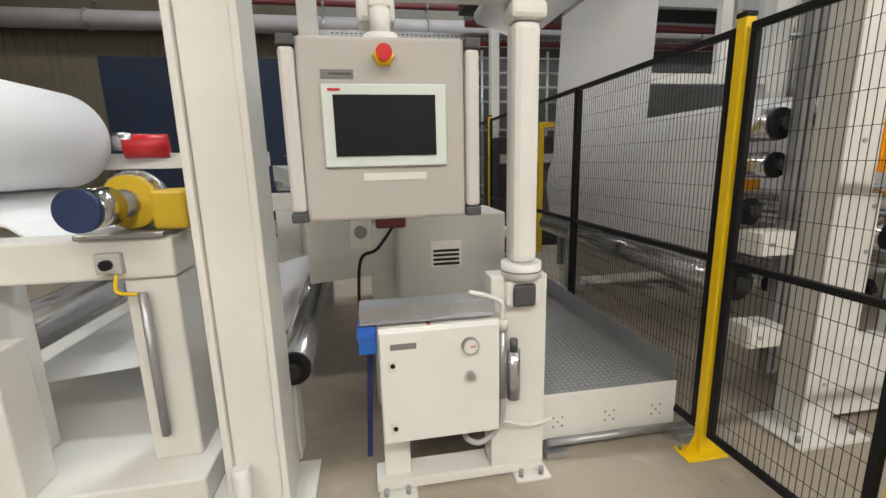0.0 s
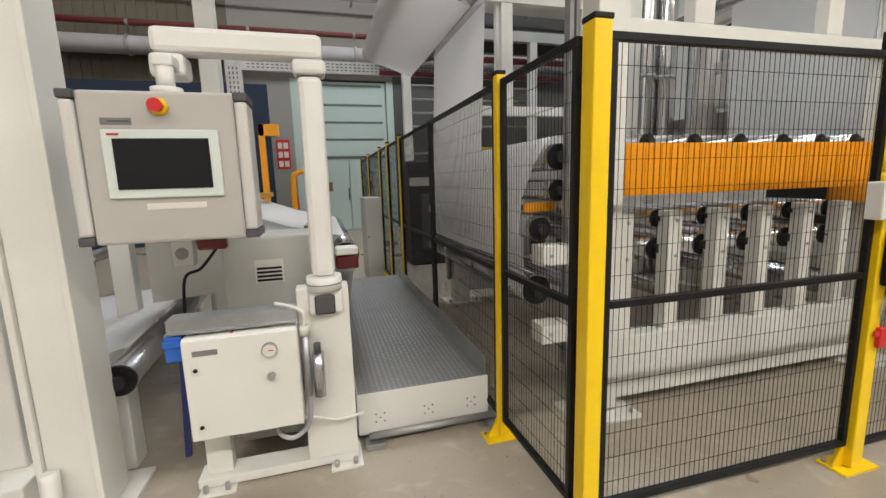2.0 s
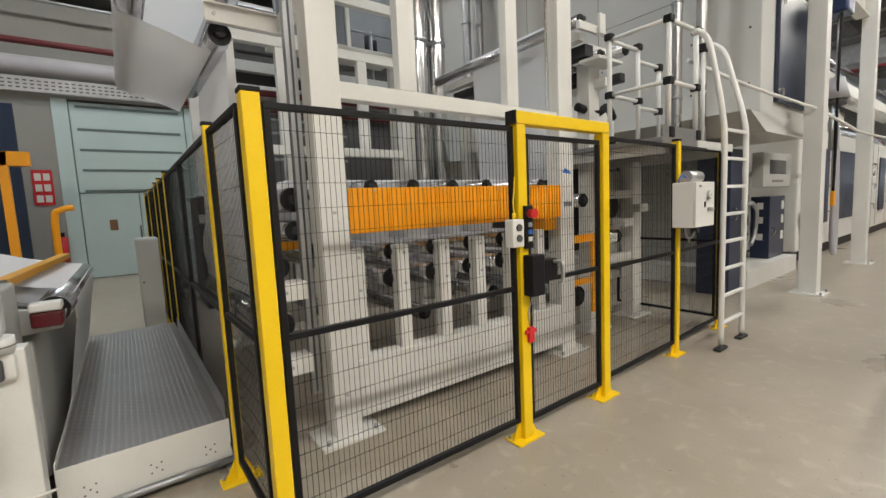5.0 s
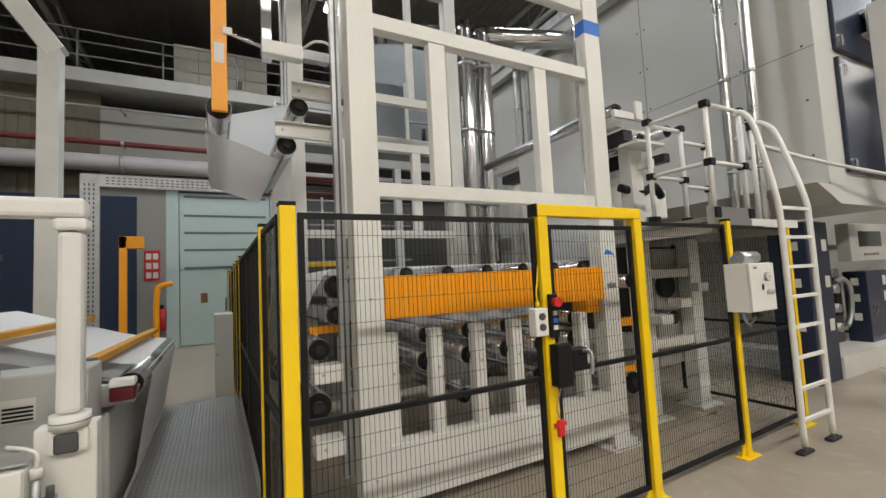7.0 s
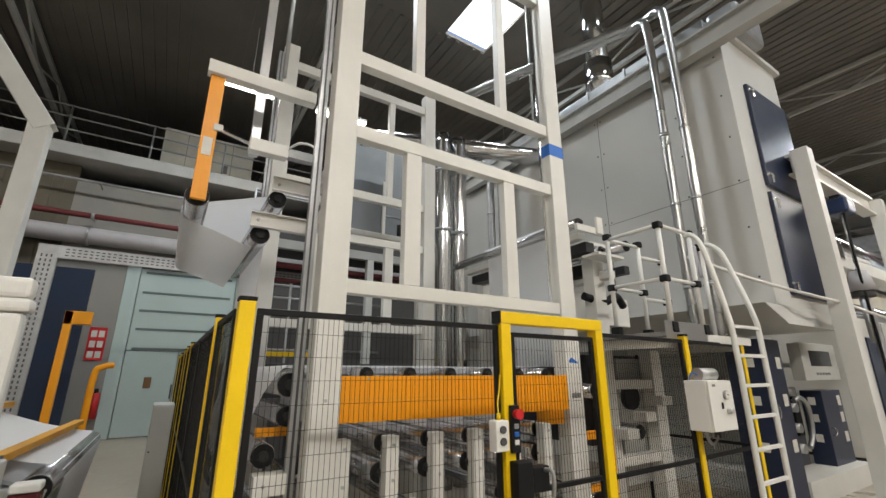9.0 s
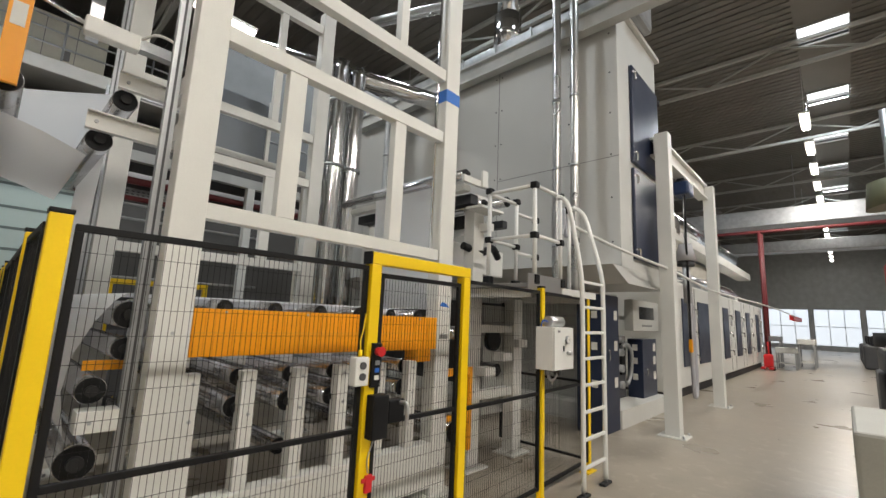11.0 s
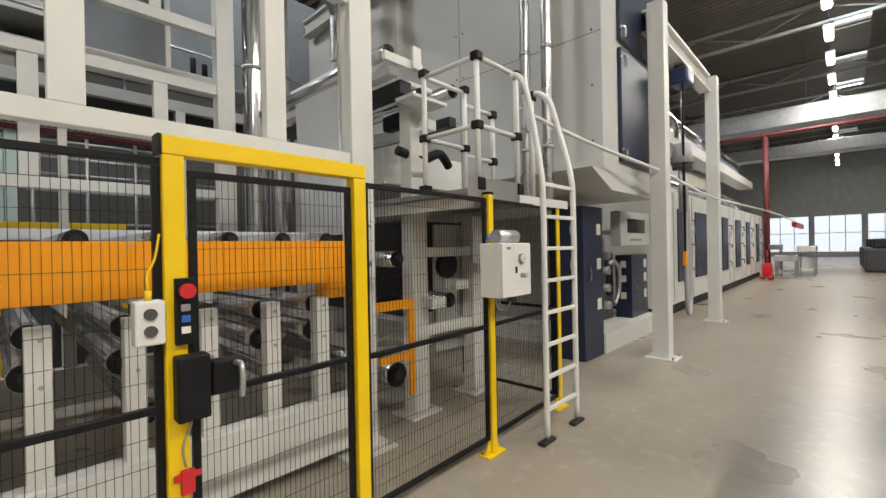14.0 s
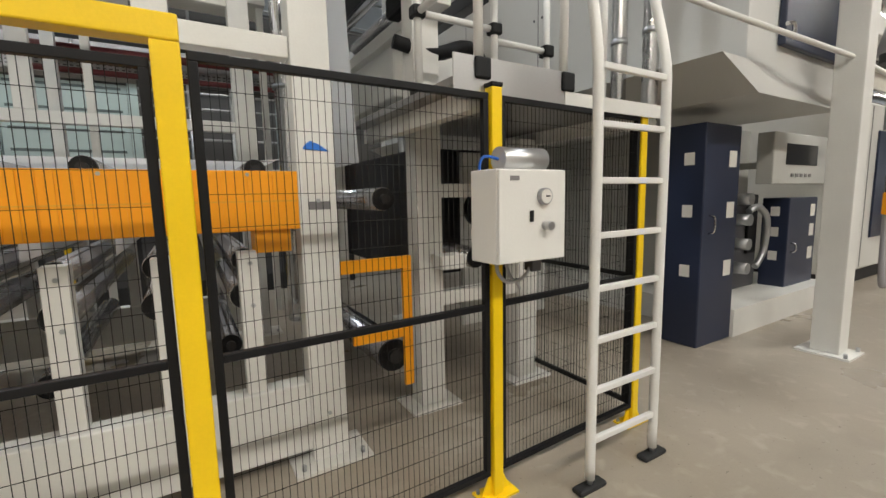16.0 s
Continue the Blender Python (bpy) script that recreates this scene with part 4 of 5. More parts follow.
twin_pipe("steam_pipes", "pair of bright metal clad pipes before the tower", [(7.66, 1.9, 2.1), (7.66, 1.9, 4), (7.66, 1.9, 7.2), (7.66, 1.98, 7.75), (7.9, 2.4, 8.0), (7.7, 3.0, 8.05), (6.4, 6.0, 8.05)], 0.068, (0.0, -0.32), DUCT)
twin_pipe("exhaust_ducts", "pair of polished round ducts rising behind the frame", [(5.3, 4.9, 0.0), (5.3, 4.9, 3.0), (5.3, 4.9, 4.6), (5.3, 4.9, 6.2)], 0.15, (0.36, 0.0))
twin_pipe("vent_pipes", "pair of thin galvanised pipes behind the frame", [(7.5, 6.2, 0.0), (7.5, 6.2, 3.5), (7.5, 6.2, 6.0), (7.45, 6.15, 6.4), (7.1, 6.0, 6.5), (6.0, 6.0, 6.5)], 0.09, (0.36, 0.0), GALV)
hp = thing("exhaust_main", "polished round ducts crossing under the roof", "duct", (5, 5, 6))
for y, z in ((4.6, 6.1), (5.1, 6.35)):
    part("pipe", C((4.0, y + 0.8, z - 0.1), (12, y - 0.6, z + 0.7), 0.17, seg=20), CHROME, hp)
# inner building of the line behind the frame
st = thing("service_cabin", "grey panelled plant room behind the roller frame", "building", (6, 8, 0), kind="structure")
part("wall", B(4.4, 9.0, 9.2, 9.3, 5.4, 8.2), mat("plant_room_grey", (0.2, 0.205, 0.21), 0.55), st)
part("deck_beam", B(2.0, 9.0, 8.2, 8.35, 4.4, 4.6), BEAMG, st)
# Soffit takes the dark steel colour to paint in the shade under the deck.
part("shaded_underside", B(2.0, 9.0, 8.36, 9.2, 4.42, 4.6), STEELDK, st)
for z, r in ((4.1, 0.07), (3.75, 0.05)):
    part("red_pipe", C((2.0, 8.6, z), (9.0, 8.6, z), r, seg=12), REDPIPE, st, "dark red pipe")
part("side_wall", B(8.9, 9.0, 8.25, 9.2, 0, 8.2), PANEL, st)
for x in (2.4, 5.2, 8.0):
    part("column", B(x, x + 0.16, 8.2, 8.36, 0, 4.398), WHITE, st)
for x in (2.5, 4.4, 6.3, 8.2):
    part("post", C((x, 8.25, 4.6), (x, 8.25, 5.7), 0.025, seg=8), GALV, st)
for z in (5.1, 5.65):
    part("rail", C((2.5, 8.25, z), (8.2, 8.25, z), 0.025, seg=8), GALV, st)
cb = thing("sight_glass_unit", "grey framed measuring cabinet high behind the frame", "cabinet", (4.1, 5.5, 4.3))
part("tray", B(3.2, 5.2, 5.4, 6.0, 4.05, 4.15, bev=0.004), WHITE, cb)
for x in (3.25, 5.1):
    part("leg", B(x, x + 0.08, 5.5, 5.58, 0, 4.049), WHITE, cb)
part("box", B(3.4, 4.4, 5.6, 5.95, 4.152, 5.2, bev=0.01), mat("blue_grey_housing", (0.17, 0.19, 0.22), 0.35), cb, "blue-grey housing")
part("frame_edge", B(3.36, 3.42, 5.55, 5.598, 4.152, 5.25), WHITE, cb)
part("frame_edge", B(4.38, 4.44, 5.55, 5.598, 4.152, 5.25), WHITE, cb)
part("valve", C((4.7, 5.5, 4.15), (4.7, 5.5, 4.4), 0.04, seg=8), BLACK, cb)
part("valve", C((4.85, 5.5, 4.15), (4.85, 5.5, 4.35), 0.04, seg=8), BLACK, cb)
yf = thing("inner_guard_rail", "yellow steel guard frame inside the machine", "guard rail", (2.9, 6.5, 0))
for x in (2.7, 4.0):
    part("post", B(x, x + 0.07, 6.5, 6.57, 0, 2.0, bev=0.004), YELLOW, yf)
part("top_bar", B(2.7, 4.07, 6.5, 6.57, 2.001, 2.08, bev=0.004), YELLOW, yf)
dk = thing("rear_machine", "dark machine housing behind the rollers", "machine", (3.5, 6.9, 0))
part("body", B(2.2, 6.8, 7.0, 8.0, 0, 1.9, bev=0.03), STEELDK, dk)
part("band", B(2.2, 6.8, 6.97, 6.998, 1.45, 1.6), PANEL, dk)
for k in range(4):
    part("panel", B(2.4 + k * 1.1, 3.3 + k * 1.1, 6.97, 6.998, 0.3, 1.3, bev=0.01), DARK, dk)

# ---------------------------------------------------------------- blue units and oven line along the aisle
def blue_cabinet(x0, x1, y0, y1, z1, z0=0.0):
    c = thing("blue_cabinet", "dark navy blue machine cabinet with white labels", "cabinet", ((x0 + x1) / 2, y0, z0))
    part("body", B(x0, x1, y0, y1, z0, z1, bev=0.012), NAVY, c)
    for z in (0.35, 0.62, 0.85):
        zz = z0 + (z1 - z0) * z
        part("label", B(x1 - 0.22, x1 - 0.08, y0 - 0.004, y0 - 0.001, zz - 0.08, zz + 0.08), TAPE, c, "white warning label")
        part("label", B(x0 - 0.004, x0 - 0.001, y0 + 0.1, y0 + 0.2, zz - 0.06, zz + 0.06), TAPE, c, "white warning label")
    part("handle", S([(x0 + 0.12, y0 - 0.001, z1 * 0.6), (x0 + 0.12, y0 - 0.05, z1 * 0.59), (x0 + 0.12, y0 - 0.05, z1 * 0.53), (x0 + 0.12, y0 - 0.001, z1 * 0.52)], 0.01, 7, 4), CHROME, c)
    return c


blue_cabinet(8.35, 9.0, 1.44, 1.9, 2.2, 0.0)
blue_cabinet(10.65, 11.5, 1.6, 1.9, 1.45, 0.3)
h = thing("control_panel", "grey operator panel with a small black screen", "control panel", (10.4, 1.5, 1.6))
part("body", B(9.75, 11.2, 1.45, 1.62, 1.62, 2.2, bev=0.012), PANEL, h)
part("screen", B(10.05, 10.9, 1.444, 1.449, 1.84, 2.08), SCREEN, h, "black screen")
for k in range(5):
    part("key", B(10.2 + k * 0.12, 10.27 + k * 0.12, 1.442, 1.449, 1.7, 1.74), GREYLAB, h)
part("arm", B(10.3, 10.4, 1.62, 2.25, 1.82, 1.9), PANEL, h)
q = thing("valve_stack", "grey pump housing with pipes beside the blue cabinet", "pump", (10.10, 1.9, 0.3))
part("body", B(9.80, 10.55, 1.9, 2.2, 0.3, 1.5, bev=0.02), DARK, q)
for z in (0.6, 0.9, 1.2, 1.45):
    part("flange", C((9.95, 1.9, z), (9.95, 1.72, z), 0.07, seg=18), GALV, q)
part("pipe", S([(9.95, 1.75, 1.3), (10.10, 1.72, 1.35), (10.35, 1.72, 1.2), (10.40, 1.75, 0.8), (10.20, 1.75, 0.6)], 0.04, 10, 5), GALV, q)
part("face", B(10.22, 10.45, 1.86, 1.898, 0.75, 1.35, bev=0.01), BLACK, q)


def aisle_column(x, y, h, w=0.26):
    c = thing("steel_column", "light grey square steel column bolted to the floor", "column", (x, y, 0), "aisle columns", "structure")
    part("shaft", B(x - w / 2, x + w / 2, y, y + w, 0.021, h, bev=0.008), WHITE, c)
    part("base_plate", B(x - w * 0.85, x + w * 0.85, y - 0.1, y + w + 0.1, 0, 0.02), WHITE, c)
    for sx in (-1, 1):
        part("bolt", C((x + sx * w * 0.7, y - 0.06, 0.02), (x + sx * w * 0.7, y - 0.06, 0.06), 0.016, seg=6), GALV, c)


aisle_column(9.3, 0.6, 5.1, 0.22)
aisle_column(13.1, 0.66, 5.1, 0.22)
cr = thing("hoist_gantry", "light grey hoist beam with an electric chain hoist", "hoist", (11, 0.86, 4.8))
bm = B(9.412, 12.988, 0.84, 0.9, 4.82, 5.1)
box(bm, 9.412, 12.988, 0.77, 0.97, 4.78, 4.82)
box(bm, 9.412, 12.988, 0.77, 0.97, 5.1, 5.14)
part("beam", bm, WHITE, cr)
part("motor", B(10.9, 11.35, 0.7, 1.0, 4.42, 4.7, bev=0.04), MOTORBLUE, cr, "blue hoist motor")
part("trolley", B(11.0, 11.2, 0.8, 0.94, 4.7, 4.779), DARK, cr)
part("chain", C((11.1, 0.86, 4.42), (11.1, 0.86, 3.6), 0.012, seg=6), GALV, cr)
part("cable", S([(11.0, 0.8, 4.45), (10.95, 0.8, 3.5), (10.98, 0.8, 2.2), (10.95, 0.8, 1.5)], 0.02, 8, 5), BLACK, cr)
part("pendant", B(10.9, 11.0, 0.77, 0.83, 1.25, 1.5, bev=0.01), ORANGE, cr, "orange pendant switch")
mx = thing("vacuum_lifter", "grey vacuum lifter hanging from the hoist", "lifter", (11.1, 0.86, 2.2))
part("hook", S([(11.1, 0.86, 3.6), (11.16, 0.86, 3.5), (11.1, 0.86, 3.42)], 0.02, 8, 5), GALV, mx)
part("head", C((11.1, 0.86, 3.05), (11.1, 0.86, 3.4), 0.2, 0.12, seg=24), GREYPIPE, mx)
part("collar", C((11.1, 0.86, 2.95), (11.1, 0.86, 3.05), 0.16, seg=24), DARK, mx)
for sx in (-0.1, 0.1):
    part("tube", C((11.1 + sx, 0.86, 2.2), (11.1 + sx, 0.86, 2.95), 0.045, seg=12), GALV, mx)
part("hose", S([(11.2, 0.86, 2.95), (11.35, 0.84, 2.0), (11.35, 0.82, 0.8), (11.2, 0.8, 0.45), (11.05, 0.8, 0.6), (11.05, 0.82, 2.2)], 0.04, 9, 7), GREYPIPE, mx, "grey flexible hose")


def oven_line():
    o = thing("oven_line", "long white oven housing with dark doors along the aisle", "oven", (19, 2.5, 0))
    part("body", B(12.3, 28.0, 1.6, 4.2, 0.25, 2.85, bev=0.03), BOXW, o)
    part("plinth", B(12.4, 27.9, 1.72, 4.1, 0, 0.249), STEELDK, o)
    for x, w in ((13.6, 1.0), (15.2, 2.2), (18.6, 0.9), (20.9, 1.0), (23.2, 0.9), (25.9, 0.8)):
        dr = part("door", B(x, x + w, 1.57, 1.599, 0.75, 2.45, bev=0.012), NAVY, o, "navy blue oven door")
        for z in (1.0, 1.6, 2.2):
            part("handle", S([(x + w + 0.1, 1.599, z), (x + w + 0.1, 1.5, z), (x + w + 0.16, 1.5, z - 0.14)], 0.022, 7, 3), CHROME, dr)
        for q in (-0.3, w + 0.35):
            part("seam", B(x + q, x + q + 0.012, 1.594, 1.5995, 0.3, 2.8), GREYLAB, o)
        part("round_window", C((x + w + 0.6, 1.599, 1.95), (x + w + 0.6, 1.58, 1.95), 0.1, seg=18), GALV, o)
    part("handwheel", C((12.5, 1.56, 0.95), (12.5, 1.52, 0.95), 0.17, seg=24), CHROME, o, "bright handwheel")
    for i in range(3):
        x = 16.5 + i * 3
        part("top_box", B(x, x + 1.2, 2.0, 3.2, 2.851, 3.15, bev=0.03), GALV, o)
    part("top_pipe", S([(14.0, 2.3, 3.2), (18, 2.3, 3.25), (24.5, 2.3, 3.3), (25.5, 2.3, 3.0)], 0.22, 16, 6), CHROME, o, "bright insulated duct")


oven_line()
rear = thing("upper_duct_house", "cream panelled duct housing above the oven line", "duct", (20, 5, 3))
part("housing", B(12.0, 27.0, 3.6, 8.0, 2.76, 4.8, bev=0.02), mat("cream_panel", (0.5, 0.47, 0.4), 0.5), rear)
part("white_duct", B(11.5, 30.0, 2.2, 2.8, 4.4, 4.75, bev=0.02), WHITE, rear)
part("round_duct", C((11.5, 3.0, 5.6), (30, 3.0, 5.6), 0.3, seg=20), CHROME, rear)
part("elbow", S([(14.5, 2.6, 5.2), (15.6, 2.5, 5.2), (16.0, 2.4, 5.0), (16.0, 2.4, 4.6)], 0.26, 16, 5), CHROME, rear)
bd = thing("big_air_duct", "large galvanised duct crossing under the roof", "duct", (32, 0, 7.8))
part("duct", B(29.0, 30.2, -10.5, 13.0, 7.2, 8.1, bev=0.05), GALV, bd)
for y in (-8, 0, 10):
    part("hanger", C((29.6, y, 8.1), (29.6, y, 10.99), 0.02, seg=6), GALV, bd)
    part("hanger", C((36.6, y, 7.5), (36.6, y, 10.99), 0.02, seg=6), GALV, bd)
part("second_duct", B(36.0, 37.2, -10.5, 13.0, 6.8, 7.5, bev=0.05), GALV, bd)
rp = thing("red_riser", "red sprinkler riser with a branch along the roof", "pipe", (27.5, 1.5, 0), kind="structure")
part("riser", C((27.5, 1.4, 0), (27.5, 1.4, 6.6), 0.08, seg=14), REDPIPE, rp)
part("riser", C((28.2, 1.4, 0), (28.2, 1.4, 6.6), 0.08, seg=14), REDPIPE, rp)
part("branch", C((27.5, -9, 6.6), (27.5, 12, 6.6), 0.08, seg=12), REDPIPE, rp)
part("barrier", B(25.6, 30.5, 0.2, 0.35, 2.25, 2.45), RED, rp)
pj = thing("pallet_truck", "red hand pallet truck parked beside the oven", "pallet truck", (26.0, 1.2, 0))
part("body", B(25.85, 26.15, 1.05, 1.4, 0.12, 0.7, bev=0.06), RED, pj)
part("mast", C((26.0, 1.2, 0.7), (25.85, 1.2, 1.25), 0.03, seg=10), RED, pj)
for y in (1.0, 1.3):
    part("fork", B(25.2, 25.75, y, y + 0.14, 0.08, 0.16), RED, pj)
    part("wheel", C((25.95, y, 0.09), (25.95, y + 0.1, 0.09), 0.09, seg=16), RUBBER, pj)
for x, y, lx, ly, hh, m in ((27.2, 0.3, 1.0, 0.8, 1.0, PANEL), (29.0, -0.3, 1.6, 0.7, 1.4, WHITE), (28.0, 0.9, 0.9, 0.6, 1.5, GALV)):
    k = thing("work_table", "steel machine stand at the end of the oven line", "stand", (x, y, 0))
    part("top", B(x, x + lx, y, y + ly, hh - 0.25, hh, bev=0.02), m, k)
    for sx in (0.02, lx - 0.08):
        for sy in (0.02, ly - 0.08):
            part("leg", B(x + sx, x + sx + 0.06, y + sy, y + sy + 0.06, 0, hh - 0.251), GALV, k)
    part("shelf", B(x + 0.1, x + lx - 0.1, y + 0.1, y + ly - 0.1, 0.25, 0.3), m, k)
# aisle side machines
rm = thing("side_machine", "worn grey machine block standing beside the aisle", "machine", (5.4, -2.0, 0))
part("base", B(4.95, 6.2, -2.6, -1.4, 0.45, 1.18, bev=0.02), mat("worn_grey_green", (0.33, 0.32, 0.28), 0.55, vary=0.15, dirt=(0.2, 0.17, 0.13), dirt_at=0.62), rm)
part("pedestal", B(5.15, 6.0, -2.5, -1.6, 0.08, 0.449, bev=0.02), DARK, rm)
part("feet", B(5.05, 6.1, -2.5, -1.5, 0, 0.079), DARK, rm)
gr = thing("pillar_machine", "dark grey pillar machine with a red cabinet on top", "machine", (7.6, -2, 0))
part("body", B(7.0, 8.6, -2.7, -1.66, 0, 1.6, bev=0.05), STEELDK, gr)
part("hood", C((7.3, -2.0, 1.62), (7.3, -2.0, 1.75), 0.4, seg=20), STEELDK, gr)
part("motor", B(7.1, 7.6, -1.655, -1.6, 0.9, 1.4, bev=0.02), DARK, gr)
part("red_cabinet", B(7.8, 8.3, -2.5, -1.78, 1.601, 2.5, bev=0.02), RED, gr, "red steel cabinet")
part("column", C((8.5, -1.95, 1.6), (8.5, -1.95, 4.4), 0.045, seg=12), GALV, gr, "grey pipe column")
part("lamp_head", C((8.4, -1.95, 3.2), (8.4, -1.9, 3.5), 0.26, 0.18, seg=20), mat("olive_paint", (0.14, 0.15, 0.09), 0.5), gr, "olive lamp head")
rk = thing("far_machine", "dark machinery standing far along the aisle", "machine", (16, -3.6, 0))
part("body", B(14.5, 19.0, -4.6, -2.75, 0, 1.7, bev=0.06), STEELDK, rk)
part("column", B(15.5, 16.1, -3.6, -3.0, 1.701, 3.4, bev=0.03), GREYPIPE, rk)
part("head", C((15.8, -3.0, 2.9), (15.8, -2.6, 2.9), 0.3, seg=18), STEELDK, rk)
part("red_panel", B(15.3, 15.45, -3.0, -2.72, 1.9, 2.8), RED, rk)
for x in (33, 37, 41):
    w = thing("cable_drum", "dark machine silhouettes near the bright windows", "machine", (x, -2, 0), "far machines")
    part("body", B(x, x + 1.5, -3.4, -2.0, 0, 1.2, bev=0.1), DARK, w)
    part("head", B(x + 0.3, x + 1.0, -3.0, -2.3, 1.201, 1.7, bev=0.08), STEELDK, w)
rope = solid("white_rope", S([(6.4, 1.2, 3.05), (7.4, 0.95, 2.84), (8.6, 0.75, 2.72), (9.4, 0.69, 2.68), (11, 0.68, 2.6), (12.9, 0.68, 2.55), (18, 0.2, 2.45), (26, 0.2, 2.42)], 0.022, 8, 6), WHITE2, "slack white rope strung along the aisle", "rope")


# ---------------------------------------------------------------- walkway platform
def walkway():
    w = thing("walkway", "low steel walkway with chequer plate and kick plates", "walkway", (1.2, 3.4, 0))
    x0, x1, y0, y1, z = 0.78, 1.57, 1.82, 5.02, 0.3
    part("front_plate", B(x0, x1 + 0.02, y0 - 0.006, y0, 0.05, z + 0.004), WHITE, w)
    part("side_plate", B(x0 - 0.006, x0, y0, y1, 0.05, z + 0.03), WHITE, w)
    for a, b, c, d in ((x0, x1, y0 + 0.002, 3.3), (x0, 1.08, 3.304, y1), (1.084, x1, 3.304, y1)):
        part("deck_plate", B(a, b, c, d, z - 0.02, z - 0.002), PLATE, w)
    part("kick_plate", B(x1, x1 + 0.006, y0, y1 - 0.4, z - 0.05, z + 0.13), GALV, w, "galvanised kick plate")
    part("tube", C((x0 + 0.05, y0 - 0.05, 0.06), (x1 + 0.1, y0 - 0.05, 0.06), 0.022, seg=12), GALV, w)
    for x in (x0 + 0.08, x1 + 0.03):
        part("foot", B(x - 0.05, x + 0.06, y0 - 0.1, y0 + 0.0, 0, 0.035, bev=0.004), GALV, w)
    bm = bmesh.new()
    for gx in (x0 + 0.1, (x0 + x1) / 2, x1 - 0.12):
        for i in range(3):
            for j in range(3):
                if (i + j) % 2 == 0:
                    cyl(bm, (gx + i * 0.025, y0 - 0.009, 0.12 + j * 0.025), (gx + i * 0.025, y0 - 0.0062, 0.12 + j * 0.025), 0.005, seg=8)
    tagged(part("holes", bm, DARK, w, "groups of small holes"), kind="stuff")
    vs, fs = [], []
    nx, ny = int((x1 - x0 - 0.04) / 0.033), int((y1 - y0 - 0.04) / 0.033)
    for i in range(nx):
        for j in range(ny):
            cx, cy = x0 + 0.03 + i * 0.033, y0 + 0.03 + j * 0.033
            a = 0.78 if (i + j) % 2 else -0.78
            u, v = (0.014 * math.cos(a), 0.014 * math.sin(a)), (-0.006 * math.sin(a), 0.006 * math.cos(a))
            k = len(vs)
            vs += [(cx - u[0], cy - u[1], z - 0.0018), (cx + v[0], cy + v[1], z - 0.0018), (cx + u[0], cy + u[1], z - 0.0018), (cx - v[0], cy - v[1], z - 0.0018), (cx, cy, z + 0.002)]
            fs += [(k, k + 1, k + 4), (k + 1, k + 2, k + 4), (k + 2, k + 3, k + 4), (k + 3, k, k + 4)]
    me = bpy.data.meshes.new("tread_pattern")
    me.from_pydata(vs, [], fs)
    me.materials.append(GALV)
    o = new("tread_pattern", me)
    o.parent = w
    o.matrix_parent_inverse = Matrix.Translation(w.location).inverted()
    tagged(o, "raised tread pattern", kind="stuff")


walkway()
k = thing("electrical_cabinet", "light grey floor cabinet at the end of the walkway", "cabinet", (1.45, 6.6, 0))
part("body", B(1.3, 1.56, 6.1, 6.75, 0, 1.3, bev=0.008), PANEL, k)
part("door", B(1.31, 1.55, 6.08, 6.098, 0.03, 1.28, bev=0.004), PANEL, k)
part("lock", C((1.34, 6.08, 0.7), (1.34, 6.07, 0.7), 0.012, seg=8), DARK, k)


